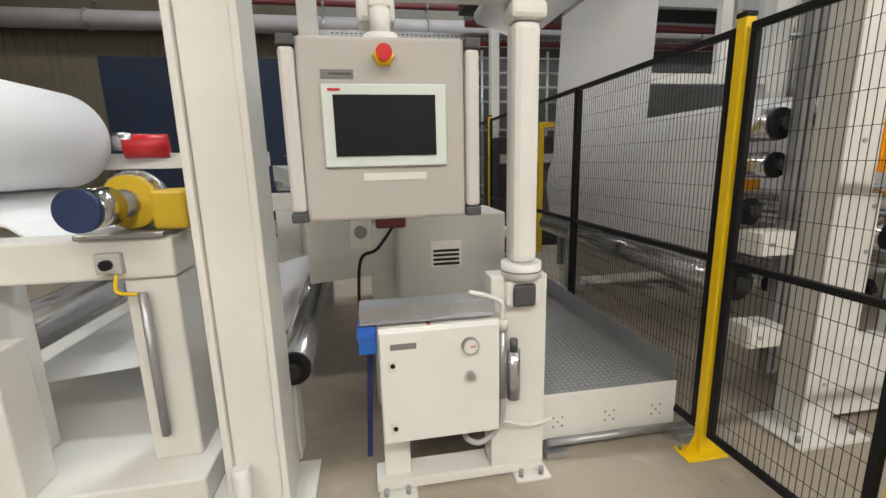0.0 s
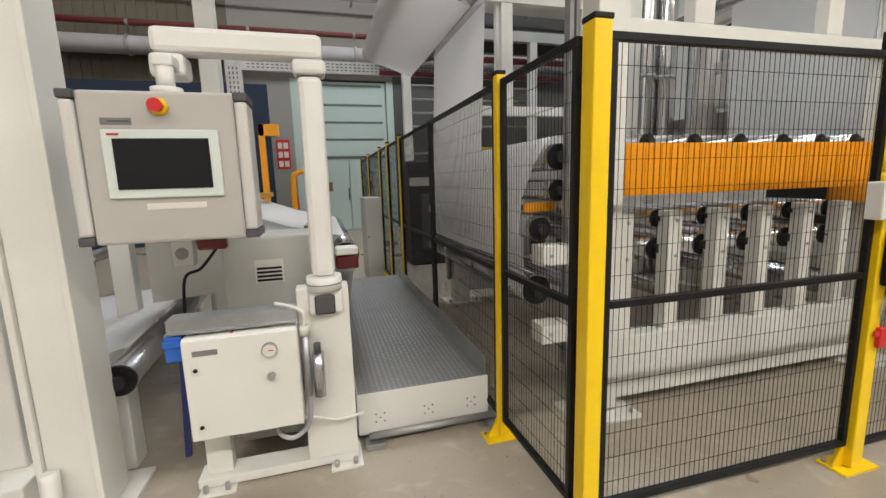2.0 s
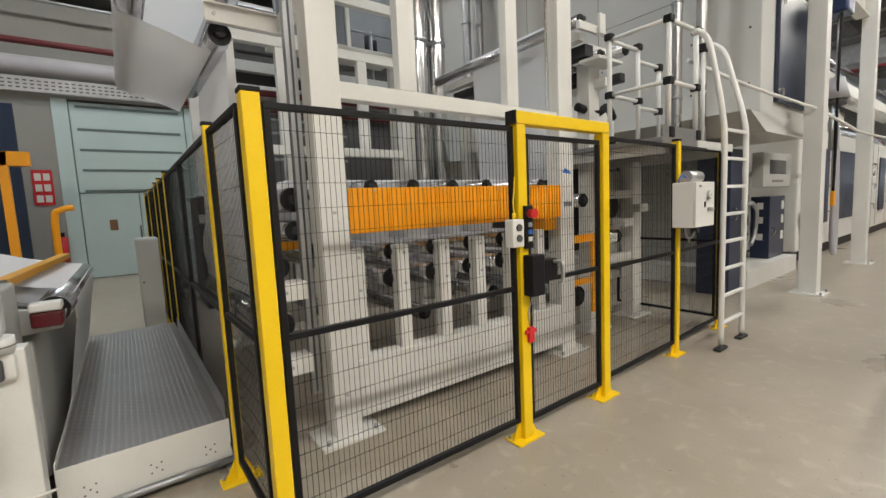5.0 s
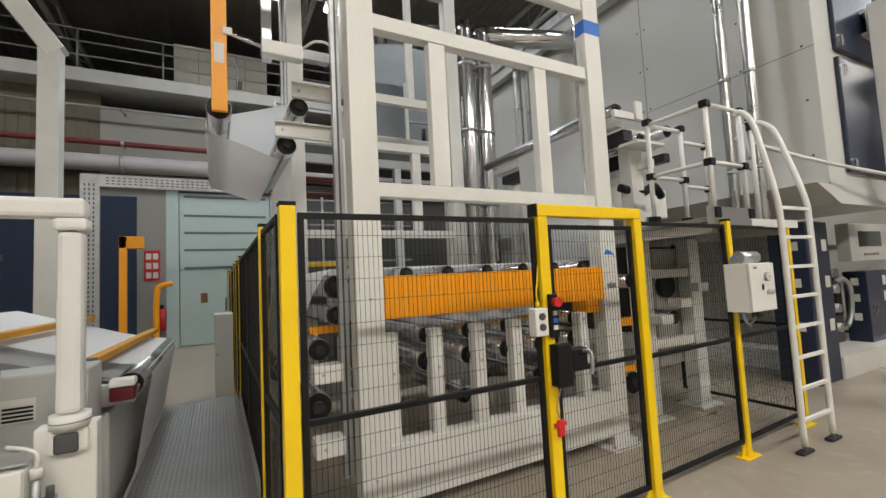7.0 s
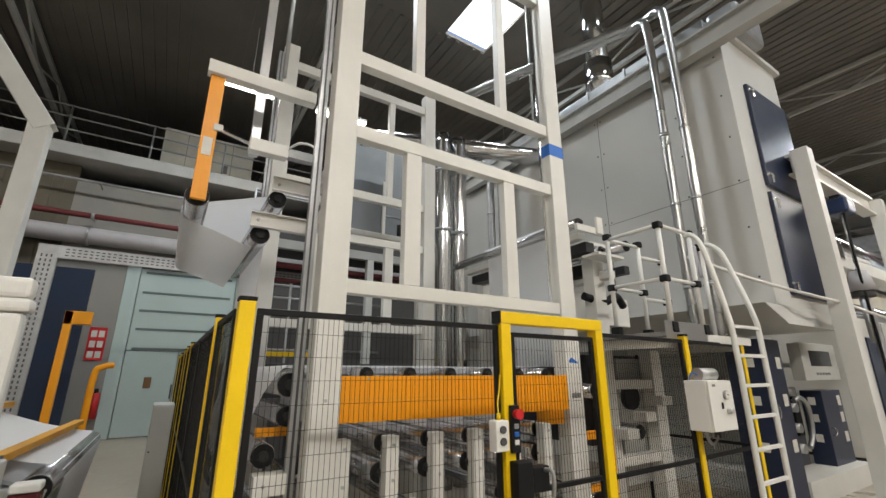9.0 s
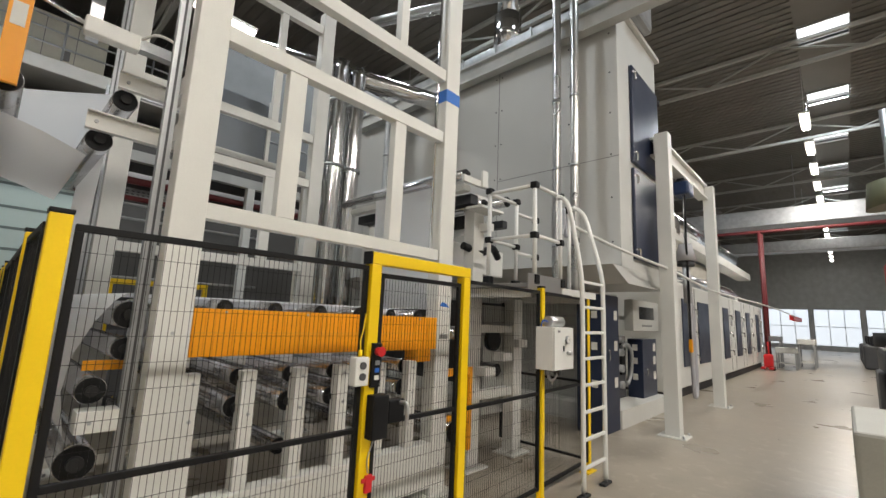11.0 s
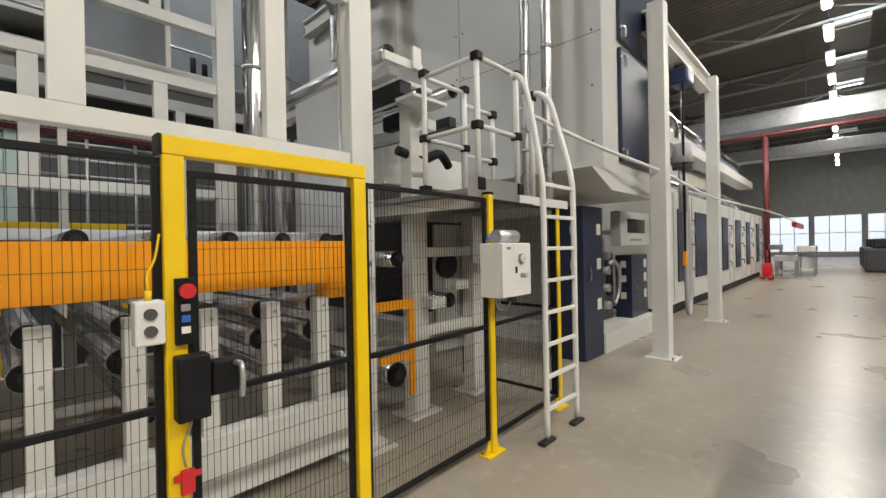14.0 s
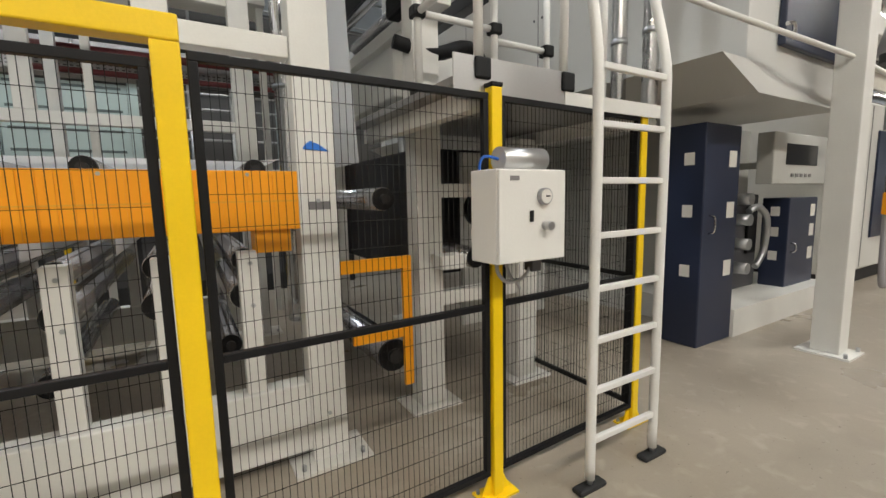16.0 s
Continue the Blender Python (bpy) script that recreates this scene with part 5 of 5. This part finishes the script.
# ---------------------------------------------------------------- operator terminal
def terminal():
    t = thing("operator_terminal", "grey-beige operator terminal with a dark screen on an arm", "control panel", (0.06, 1.5, 1.3))
    x0, x1, y0, y1, z0, z1 = -0.26, 0.39, 1.425, 1.6, 1.305, 1.9
    part("case", B(x0 + 0.05, x1 - 0.05, y0, y1, z0, z1, bev=0.012), CASE, t)
    for a, b in ((x0, x0 + 0.049), (x1 - 0.049, x1)):
        tr = part("side_trim", B(a, b, y0 - 0.012, y1 - 0.02, z0 + 0.035, z1 - 0.035, bev=0.012), CASE_TRIM, t, "pale rounded side profile")
        for z in (z0, z1 - 0.034):
            part("corner_cap", B(a - 0.002, b + 0.004, y0 - 0.015, y1, z, z + 0.034, bev=0.006), DARK, tr, "dark grey corner cap")
    bz = part("bezel", B(-0.137, 0.272, y0 - 0.012, y0 - 0.0005, 1.487, 1.752, bev=0.004), BEZEL, t, "pale green screen frame")
    part("screen", B(-0.1, 0.235, y0 - 0.016, y0 - 0.0125, 1.522, 1.718), SCREEN, bz, "black glass screen")
    part("mark", B(-0.115, -0.075, y0 - 0.0145, y0 - 0.0125, 1.73, 1.738), RED, bz)
    part("tape_strip", B(-0.015, 0.2, y0 - 0.003, y0 - 0.0005, 1.44, 1.465), TAPE, t, "strip of pale tape")
    part("nameplate", B(-0.135, -0.03, y0 - 0.003, y0 - 0.0005, 1.77, 1.797), GREYLAB, t)
    part("nameplate_bar", B(-0.108, -0.036, y0 - 0.0045, y0 - 0.0032, 1.781, 1.787), DARK, t)
    e = part("button_collar", C((0.07, y0 - 0.0005, 1.84), (0.07, y0 - 0.02, 1.84), 0.036, 0.034, seg=6), YELLOW, t, "yellow collar")
    part("emergency_button", C((0.07, y0 - 0.021, 1.84), (0.07, y0 - 0.055, 1.84), 0.022, 0.026, seg=24), RED, e, "red mushroom button")
    part("tilt_joint", C((0.07, 1.55, 1.902), (0.07, 1.55, 1.935), 0.06, seg=24), WHITE2, t)
    part("neck", C((0.07, 1.55, 1.935), (0.07, 1.55, 2.02), 0.035, seg=16), WHITE2, t)
    bm = bmesh.new()
    box(bm, -0.01, 0.13, 1.62, 1.76, 2.0, 2.1, bev=0.02)
    part("elbow", bm, WHITE2, t)
    part("neck_bracket", B(0.03, 0.11, 1.52, 1.63, 2.02, 2.07, bev=0.01), WHITE2, t)
    part("arm", B(0.0, 0.71, 1.62, 1.74, 2.101, 2.21, bev=0.025), WHITE2, t, "white support arm")
    part("arm_elbow", B(0.57, 0.72, 1.615, 1.745, 2.03, 2.1, bev=0.02), WHITE2, t)
    part("pole", B(0.585, 0.7, 1.625, 1.74, 1.06, 2.029, bev=0.03), WHITE2, t, "white support pole")
    part("flange", C((0.643, 1.68, 0.99), (0.643, 1.68, 1.06), 0.088, seg=32), WHITE2, t, "white round flange")
    part("flange_ring", C((0.643, 1.68, 1.02), (0.643, 1.68, 1.026), 0.09, seg=32), GREYLAB, t)
    part("bearing", B(0.56, 0.73, 1.63, 1.78, 0.86, 0.989, bev=0.02), WHITE2, t)
    part("bearing_cover", B(0.59, 0.69, 1.612, 1.629, 0.87, 0.97, bev=0.012), DARK, t, "dark cover")


terminal()


def pedestal():
    p = thing("machine_pedestal", "white steel machine pedestal with foot rail", "machine", (0.35, 1.8, 0))
    part("side_sheet", B(0.5, 0.76, 1.66, 1.78, 0.06, 1.0, bev=0.006), WHITE, p)
    part("leg", B(0.0, 0.12, 1.7, 1.78, 0.06, 0.42, bev=0.004), WHITE, p)
    part("foot_rail", B(-0.04, 0.76, 1.66, 1.8, 0.012, 0.06, bev=0.004), WHITE, p)
    for x in (0.04, 0.68):
        part("foot_plate", B(x - 0.07, x + 0.1, 1.6, 1.86, 0, 0.011), WHITE, p)
        for s in (-0.04, 0.06):
            part("bolt", C((x + s, 1.63, 0.011), (x + s, 1.63, 0.045), 0.013, seg=6), GALV, p)


pedestal()


def air_box():
    a = thing("pneumatic_cabinet", "white pneumatic cabinet with pressure gauge under a steel channel", "cabinet", (0.25, 1.6, 0.36))
    x0, x1, y0, y1, z0, z1 = 0.0, 0.5, 1.525, 1.7, 0.345, 0.845
    part("body", B(x0, x1, y0 + 0.022, y1, z0, z1, bev=0.006), BOXW, a)
    d = part("door", B(x0 + 0.002, x1 - 0.002, y0, y0 + 0.02, z0 + 0.005, z1 - 0.005, bev=0.006), BOXW, a)
    part("gauge_rim", C((0.372, y0, 0.757), (0.372, y0 - 0.018, 0.757), 0.036, seg=32), GALV, d, "steel gauge rim")
    part("gauge_face", C((0.372, y0 - 0.018, 0.757), (0.372, y0 - 0.0205, 0.757), 0.029, seg=32), TAPE, d, "white dial")
    part("needle", B(0.37, 0.391, y0 - 0.0235, y0 - 0.021, 0.756, 0.76), RED, d)
    part("knob", C((0.372, y0, 0.628), (0.372, y0 - 0.03, 0.628), 0.017, seg=20), ALU, d, "steel knob")
    for z in (0.7, 0.42):
        lk = part("lock", B(0.035, 0.07, y0 - 0.006, y0 - 0.0005, z - 0.025, z + 0.025, bev=0.003), TAPE, d)
        part("key_slot", C((0.052, y0 - 0.006, z), (0.052, y0 - 0.01, z), 0.01, seg=12), BLACK, d)
    part("label", B(0.045, 0.15, y0 - 0.003, y0 - 0.0005, 0.765, 0.79), GREYLAB, d)
    part("mark", B(0.2, 0.215, 1.56, 1.6, z1 + 0.0005, z1 + 0.002), RED, a)
    bm = B(-0.07, 0.5, 1.6, 1.606, 0.86, 0.92)
    box(bm, -0.07, 0.5, 1.606, 1.72, 0.914, 0.92)
    box(bm, -0.07, 0.5, 1.57, 1.6, 0.86, 0.866)
    part("channel", bm, GALV, a, "galvanised channel")
    part("pipe", C((0.53, 1.6, 0.46), (0.53, 1.6, 0.78), 0.02, seg=14), GALV, a)
    part("fitting", C((0.53, 1.6, 0.78), (0.53, 1.6, 0.83), 0.026, seg=14), TAPE, a)
    part("hose", S([(0.53, 1.6, 0.83), (0.53, 1.6, 0.9), (0.47, 1.62, 0.93), (0.4, 1.66, 0.94)], 0.01, 8, 5), TAPE, a)
    part("filter", C((0.585, 1.6, 0.45), (0.585, 1.6, 0.68), 0.03, seg=20), STEEL, a, "steel filter cylinder")
    part("filter_cap", C((0.585, 1.6, 0.68), (0.585, 1.6, 0.73), 0.018, seg=14), DARK, a)
    part("hose", S([(0.36, 1.63, 0.346), (0.37, 1.62, 0.27), (0.43, 1.62, 0.23), (0.5, 1.62, 0.27), (0.53, 1.6, 0.36), (0.53, 1.6, 0.46)], 0.013, 9, 6), GREYPIPE, a, "grey corrugated hose")
    part("hose", S([(0.2, 1.64, 0.346), (0.28, 1.63, 0.3), (0.5, 1.62, 0.33), (0.66, 1.6, 0.3), (0.8, 1.66, 0.28)], 0.007, 7, 6), TAPE, a)


air_box()
v = thing("blue_clamp", "blue painted clamp with a blue strap hanging down", "clamp", (-0.04, 1.62, 0.75))
part("block", B(-0.08, -0.005, 1.58, 1.68, 0.73, 0.855, bev=0.006), BLUE, v)
part("step", B(-0.085, -0.01, 1.57, 1.66, 0.8, 0.83, bev=0.004), BLUE, v)
bm = B(-0.012, 0.012, -0.01, 0.01, -0.25, 0.25, m=pose(-0.05, 1.66, 0.46, 0, 3, 0))
part("strap", bm, mat("navy_strap", (0.01, 0.02, 0.12), 0.5), v, "dark blue strap")


# ---------------------------------------------------------------- winder table behind the terminal
def winder():
    w = thing("winder_table", "grey winder with a sloping table and paper web", "machine", (0.2, 3, 0))
    bm = bmesh.new()
    prism(bm, [(-0.35, 0.85), (0.84, 0.95), (0.86, 1.05), (0.6, 1.09), (-0.35, 1.22)], "y", 2.3, 2.36)
    part("side_cheek", bm, PANEL, w)
    bm = bmesh.new()
    prism(bm, [(-0.35, 0.85), (0.84, 0.95), (0.86, 1.05), (0.6, 1.09), (-0.35, 1.22)], "y", 4.8, 4.86)
    part("side_cheek", bm, PANEL, w)
    part("body", B(-0.02, 0.7, 2.3, 4.8, 0.06, 0.9, bev=0.02), PANEL, w)
    bm = bmesh.new()
    prism(bm, [(-0.5, 1.42), (0.72, 1.08), (0.72, 1.1), (-0.5, 1.5)], "y", 2.365, 4.795)
    part("table_top", bm, GALV, w, "steel table top")
    part("front_box", B(0.12, 0.66, 1.95, 2.298, 0.06, 1.25, bev=0.015), PANEL, w)
    part("vent_plate", B(0.28, 0.43, 1.944, 1.949, 0.99, 1.12), TAPE, w)
    for k in range(4):
        part("vent_slot", B(0.29, 0.42, 1.94, 1.9435, 1.0 + k * 0.022, 1.012 + k * 0.022), BLACK, w)
    part("sensor_box", B(-0.1, 0.0, 1.9, 1.98, 1.12, 1.27, bev=0.008), PANEL, w)
    part("sensor_lens", C((-0.05, 1.9, 1.19), (-0.05, 1.89, 1.19), 0.03, seg=18), GREYLAB, w)
    part("maroon_sensor", B(0.02, 0.16, 1.9, 1.98, 1.2, 1.27, bev=0.01), MAROON, w, "dark red sensor head")
    part("cable", S([(0.1, 1.95, 1.2), (0.02, 1.93, 1.1), (-0.06, 1.92, 1.05), (-0.08, 1.92, 0.8)], 0.008, 7, 5), BLACK, w)
    part("end_sensor", B(0.72, 0.86, 2.15, 2.27, 0.99, 1.08, bev=0.012), MAROON, w, "dark red sensor head")
    part("end_sensor_cap", B(0.72, 0.86, 2.13, 2.25, 1.081, 1.13, bev=0.012), WHITE2, w)


winder()
rolled("table_roller", "steel delivery roller of the winder table", (0.8, 2.37, 1.05), (0.8, 4.79, 1.05), 0.085)
web("paper_web", [(-0.5, 1.56), (0.0, 1.38), (0.4, 1.235), (0.7, 1.155), (0.8, 1.14), (0.87, 1.1), (0.89, 1.04), (0.85, 0.8), (0.78, 0.35)], 2.72, 4.75, "white paper web over the winder table")
for p0, p1 in (((0.58, 2.38, 1.225), (0.68, 4.75, 1.23)), ((0.0, 2.38, 1.42), (0.1, 4.75, 1.43))):
    a = thing("wooden_bar", "amber yellow bar lying across the winder table", "bar", p0, "amber bars")
    q = (Vector(p1) - Vector(p0))
    m = Matrix.Translation((Vector(p0) + Vector(p1)) / 2) @ Matrix.Rotation(math.atan2(q.y, q.x), 4, "Z")
    part("bar", B(-q.length / 2, q.length / 2, -0.04, 0.04, -0.02, 0.03, bev=0.005, m=m), AMBER, a)
    part("end_cap", B(-q.length / 2 - 0.02, -q.length / 2, -0.042, 0.042, -0.022, 0.032, m=m), GREYLAB, a)


# ---------------------------------------------------------------- column and unwinder
def big_column():
    c = thing("steel_column", "off-white wide flange steel column beside the unwinder", "column", (-0.6, 1.75, 0), kind="structure")
    part("web_face", B(-0.62, -0.438, 1.62, 1.78, 0.021, 6.5, bev=0.006), WHITE, c)
    part("flange", B(-0.436, -0.408, 1.6, 1.84, 0.021, 6.5, bev=0.004), WHITE, c)
    part("flange", B(-0.65, -0.622, 1.6, 1.84, 0.021, 6.5, bev=0.004), WHITE, c)
    part("base_plate", B(-0.78, -0.32, 1.5, 1.94, 0, 0.02), WHITE, c)
    part("bolt", C((-0.36, 1.56, 0.02), (-0.36, 1.56, 0.06), 0.016, seg=6), GALV, c)
    part("white_tube", S([(-0.58, 1.57, 0.3), (-0.57, 1.54, 0.12), (-0.56, 1.52, 0.03)], 0.035, 12, 4), WHITE2, c)


big_column()


def unwinder():
    u = thing("unwinder", "off-white unwinder frame with legs and shaft bearings", "machine", (-2.2, 2.8, 0))
    part("base", B(-3.6, -0.78, 1.72, 2.5, 0.02, 0.16, bev=0.01), WHITE, u)
    part("base_top", B(-3.6, -0.9, 2.5, 4.9, 0.02, 0.1), WHITE, u)
    part("rail", B(-3.6, -0.84, 1.88, 2.1, 1.04, 1.215, bev=0.012), WHITE, u)
    for x0, x1 in ((-1.06, -0.85), (-2.0, -1.6), (-3.4, -3.1)):
        part("leg", B(x0, x1, 1.9, 2.15, 0.161, 1.039, bev=0.01), WHITE, u)
    part("stub_leg", B(-1.75, -1.45, 1.7, 1.88, 0.161, 0.82, bev=0.01), WHITE, u)
    part("conduit", C((-0.98, 1.87, 0.3), (-0.98, 1.87, 0.98), 0.018, seg=10), GALV, u)
    part("foot_pipe", C((-1.7, 1.68, 0.06), (-0.95, 1.68, 0.06), 0.02, seg=10), GALV, u)
    part("switch_box", B(-1.13, -1.03, 1.845, 1.879, 1.07, 1.16, bev=0.006), PANEL, u)
    part("switch_knob", C((-1.08, 1.845, 1.115), (-1.08, 1.82, 1.115), 0.022, seg=14), BLACK, u)
    part("cable", S([(-1.06, 1.86, 1.07), (-1.06, 1.84, 1.0), (-0.99, 1.85, 0.98)], 0.008, 7, 5), YELLOW, u)
    part("saddle", B(-1.2, -0.86, 1.86, 2.12, 1.216, 1.241, bev=0.006), GALV, u)
    part("chuck", C((-1.04, 1.86, 1.355), (-1.0, 2.18, 1.36), 0.06, seg=24), STEEL, u)
    part("chuck_body", C((-1.068, 1.731, 1.35), (-1.04, 1.86, 1.355), 0.078, seg=32), CHROME, u, "bright chuck body")
    part("chuck_cover", C((-1.07, 1.7, 1.35), (-1.068, 1.73, 1.35), 0.083, seg=32), MOTORBLUE, u, "dark blue cap")
    part("chuck_ring", C((-1.02, 1.96, 1.36), (-1.015, 2.0, 1.36), 0.115, seg=32), GOLD, u, "yellow ring")
    bm = C((-1.015, 2.001, 1.36), (-1.01, 2.04, 1.36), 0.135, seg=28)
    for k in range(14):
        a = k * math.tau / 14
        cyl(bm, (-1.012 + 0.12 * math.cos(a), 1.98, 1.36 + 0.12 * math.sin(a)), (-1.012 + 0.12 * math.cos(a), 2.0, 1.36 + 0.12 * math.sin(a)), 0.012, seg=6)
    part("chuck_flange", bm, STEEL, u, "bolted steel flange")
    part("lever_block", B(-0.92, -0.78, 1.92, 2.1, 1.241, 1.41, bev=0.015), GOLD, u, "yellow brake block")
    part("lever_cap", B(-0.88, -0.72, 1.94, 2.04, 1.3, 1.38, bev=0.012), GOLD, u)
    part("far_rail", B(-3.6, -0.6, 4.7, 4.9, 1.03, 1.21, bev=0.012), WHITE, u)
    part("far_leg", B(-1.0, -0.75, 4.7, 4.9, 0.1, 1.029, bev=0.01), WHITE, u)
    part("far_chuck", C((-0.95, 4.7, 1.36), (-0.7, 4.7, 1.36), 0.12, seg=24), STEEL, u)
    part("upper_beam", B(-1.95, -0.75, 3.4, 3.52, 1.5, 1.61, bev=0.008), WHITE, u)
    part("upper_leg", B(-1.0, -0.85, 3.4, 3.52, 0.1, 1.499, bev=0.008), WHITE, u)
    part("red_motor", C((-1.68, 3.35, 1.66), (-1.42, 3.42, 1.66), 0.085, seg=22), RED, u, "red brake drum")
    part("red_motor_shaft", C((-1.73, 3.32, 1.69), (-1.62, 3.35, 1.69), 0.06, seg=16), STEEL, u)


unwinder()
rl = thing("paper_roll", "large white paper reel on the unwinder", "paper reel", (-2.03, 2.6, 1.39))
part("reel", C((-2.03, 1.9, 1.7), (-2.03, 3.27, 1.7), 0.31, seg=64), REEL, rl)
part("core", C((-2.03, 1.7, 1.7), (-2.03, 3.5, 1.7), 0.05, seg=18), STEEL, rl)
solid("hanging_sheet", prism(bmesh.new(), [(-2.3, 1.54), (-2.06, 1.388), (-1.7, 1.25), (-1.4, 1.0), (-1.403, 0.995), (-1.706, 1.24), (-2.06, 1.375), (-2.31, 1.53)], "y", 2.25, 3.2), REEL, "white paper sheet hanging from the reel", "paper web")
for y, z, r in ((2.7, 0.62, 0.07), (3.1, 0.78, 0.08), (3.5, 0.9, 0.06), (2.5, 0.5, 0.05)):
    rolled("unwinder_roller", "steel guide roller of the unwinder", (-2.2 + (y - 2.5) * 0.5, 2.2, z - 0.1), (-2.0 + (y - 2.5) * 0.5, 4.6, z), r)
web("paper_web", [(-1.9, 0.42), (-1.0, 0.5), (-0.42, 0.63)], 2.25, 4.5, "white paper web running low through the unwinder")
rolled("dark_roller", "long grey steel roller with a black end", (-0.4, 1.88, 0.56), (-0.48, 4.6, 0.64), 0.085)
sp = thing("roller_stand", "off-white stand carrying the long roller", "stand", (-0.45, 1.95, 0))
part("leg", B(-0.52, -0.42, 1.98, 2.12, 0, 0.46, bev=0.006), WHITE, sp)
part("leg", B(-0.56, -0.44, 4.45, 4.6, 0, 0.54, bev=0.006), WHITE, sp)
gp = thing("gantry_post", "white steel post bending over at the top", "post", (-0.7, 6.2, 0), kind="structure")
part("post", B(-0.8, -0.56, 6.2, 6.45, 0, 5.25, bev=0.01), WHITE, gp)
part("arm", B(-0.13, 0.13, -0.13, 0.13, -0.9, 0.9, bev=0.01, m=pose(-1.13, 6.32, 5.85, 0, -35, 0)), WHITE, gp)
yb = thing("yellow_lift_arm", "yellow lifting column standing by the rear wall", "lift", (-0.6, 11.5, 0))
part("column", B(-0.75, -0.6, 11.5, 11.65, 0, 3.1, bev=0.01), ORANGE, yb)
part("head", B(-0.75, -0.25, 11.5, 11.65, 2.8, 3.1, bev=0.01), ORANGE, yb)
part("bow", S([(0.0, 11.6, 0), (0.0, 11.6, 1.6), (0.12, 11.6, 1.85), (0.35, 11.6, 1.9)], 0.07, 10, 5), ORANGE, yb)
sg = thing("fire_sign", "red safety sign with white pictogram fields", "sign", (-0.3, DY - 0.02, 2.3))
part("board", B(-0.55, -0.15, DY - 0.03, DY - 0.004, 2.05, 2.95), RED, sg)
for k in range(3):
    for x in (-0.5, -0.33):
        part("field", B(x, x + 0.13, DY - 0.035, DY - 0.0305, 2.12 + k * 0.28, 2.3 + k * 0.28), TAPE, sg, "white pictogram field")
ex = thing("fire_extinguisher", "red fire extinguisher by the door jamb", "fire extinguisher", (-0.1, DY - 0.2, 0.5))
part("bottle", C((-0.1, DY - 0.15, 0.55), (-0.1, DY - 0.15, 1.2), 0.1, seg=20), RED, ex)
part("head", C((-0.1, DY - 0.15, 1.2), (-0.1, DY - 0.15, 1.32), 0.05, seg=12), BLACK, ex)
part("hook", B(-0.14, -0.06, DY - 0.05, DY - 0.001, 0.8, 0.9), GALV, ex)
sh = thing("steel_rack", "galvanised pipe rack beyond the fence", "rack", (4.0, 12.5, 0))
for x in (3.4, 4.4, 5.4):
    part("post", C((x, 12.6, 0), (x, 12.6, 4.6), 0.04, seg=8), GALV, sh)
for z in (0.8, 1.6, 2.4, 3.2, 3.6, 4.0, 4.4):
    part("shelf_bar", C((3.3, 12.6, z), (7.5, 12.6, z), 0.035, seg=8), GALV, sh)
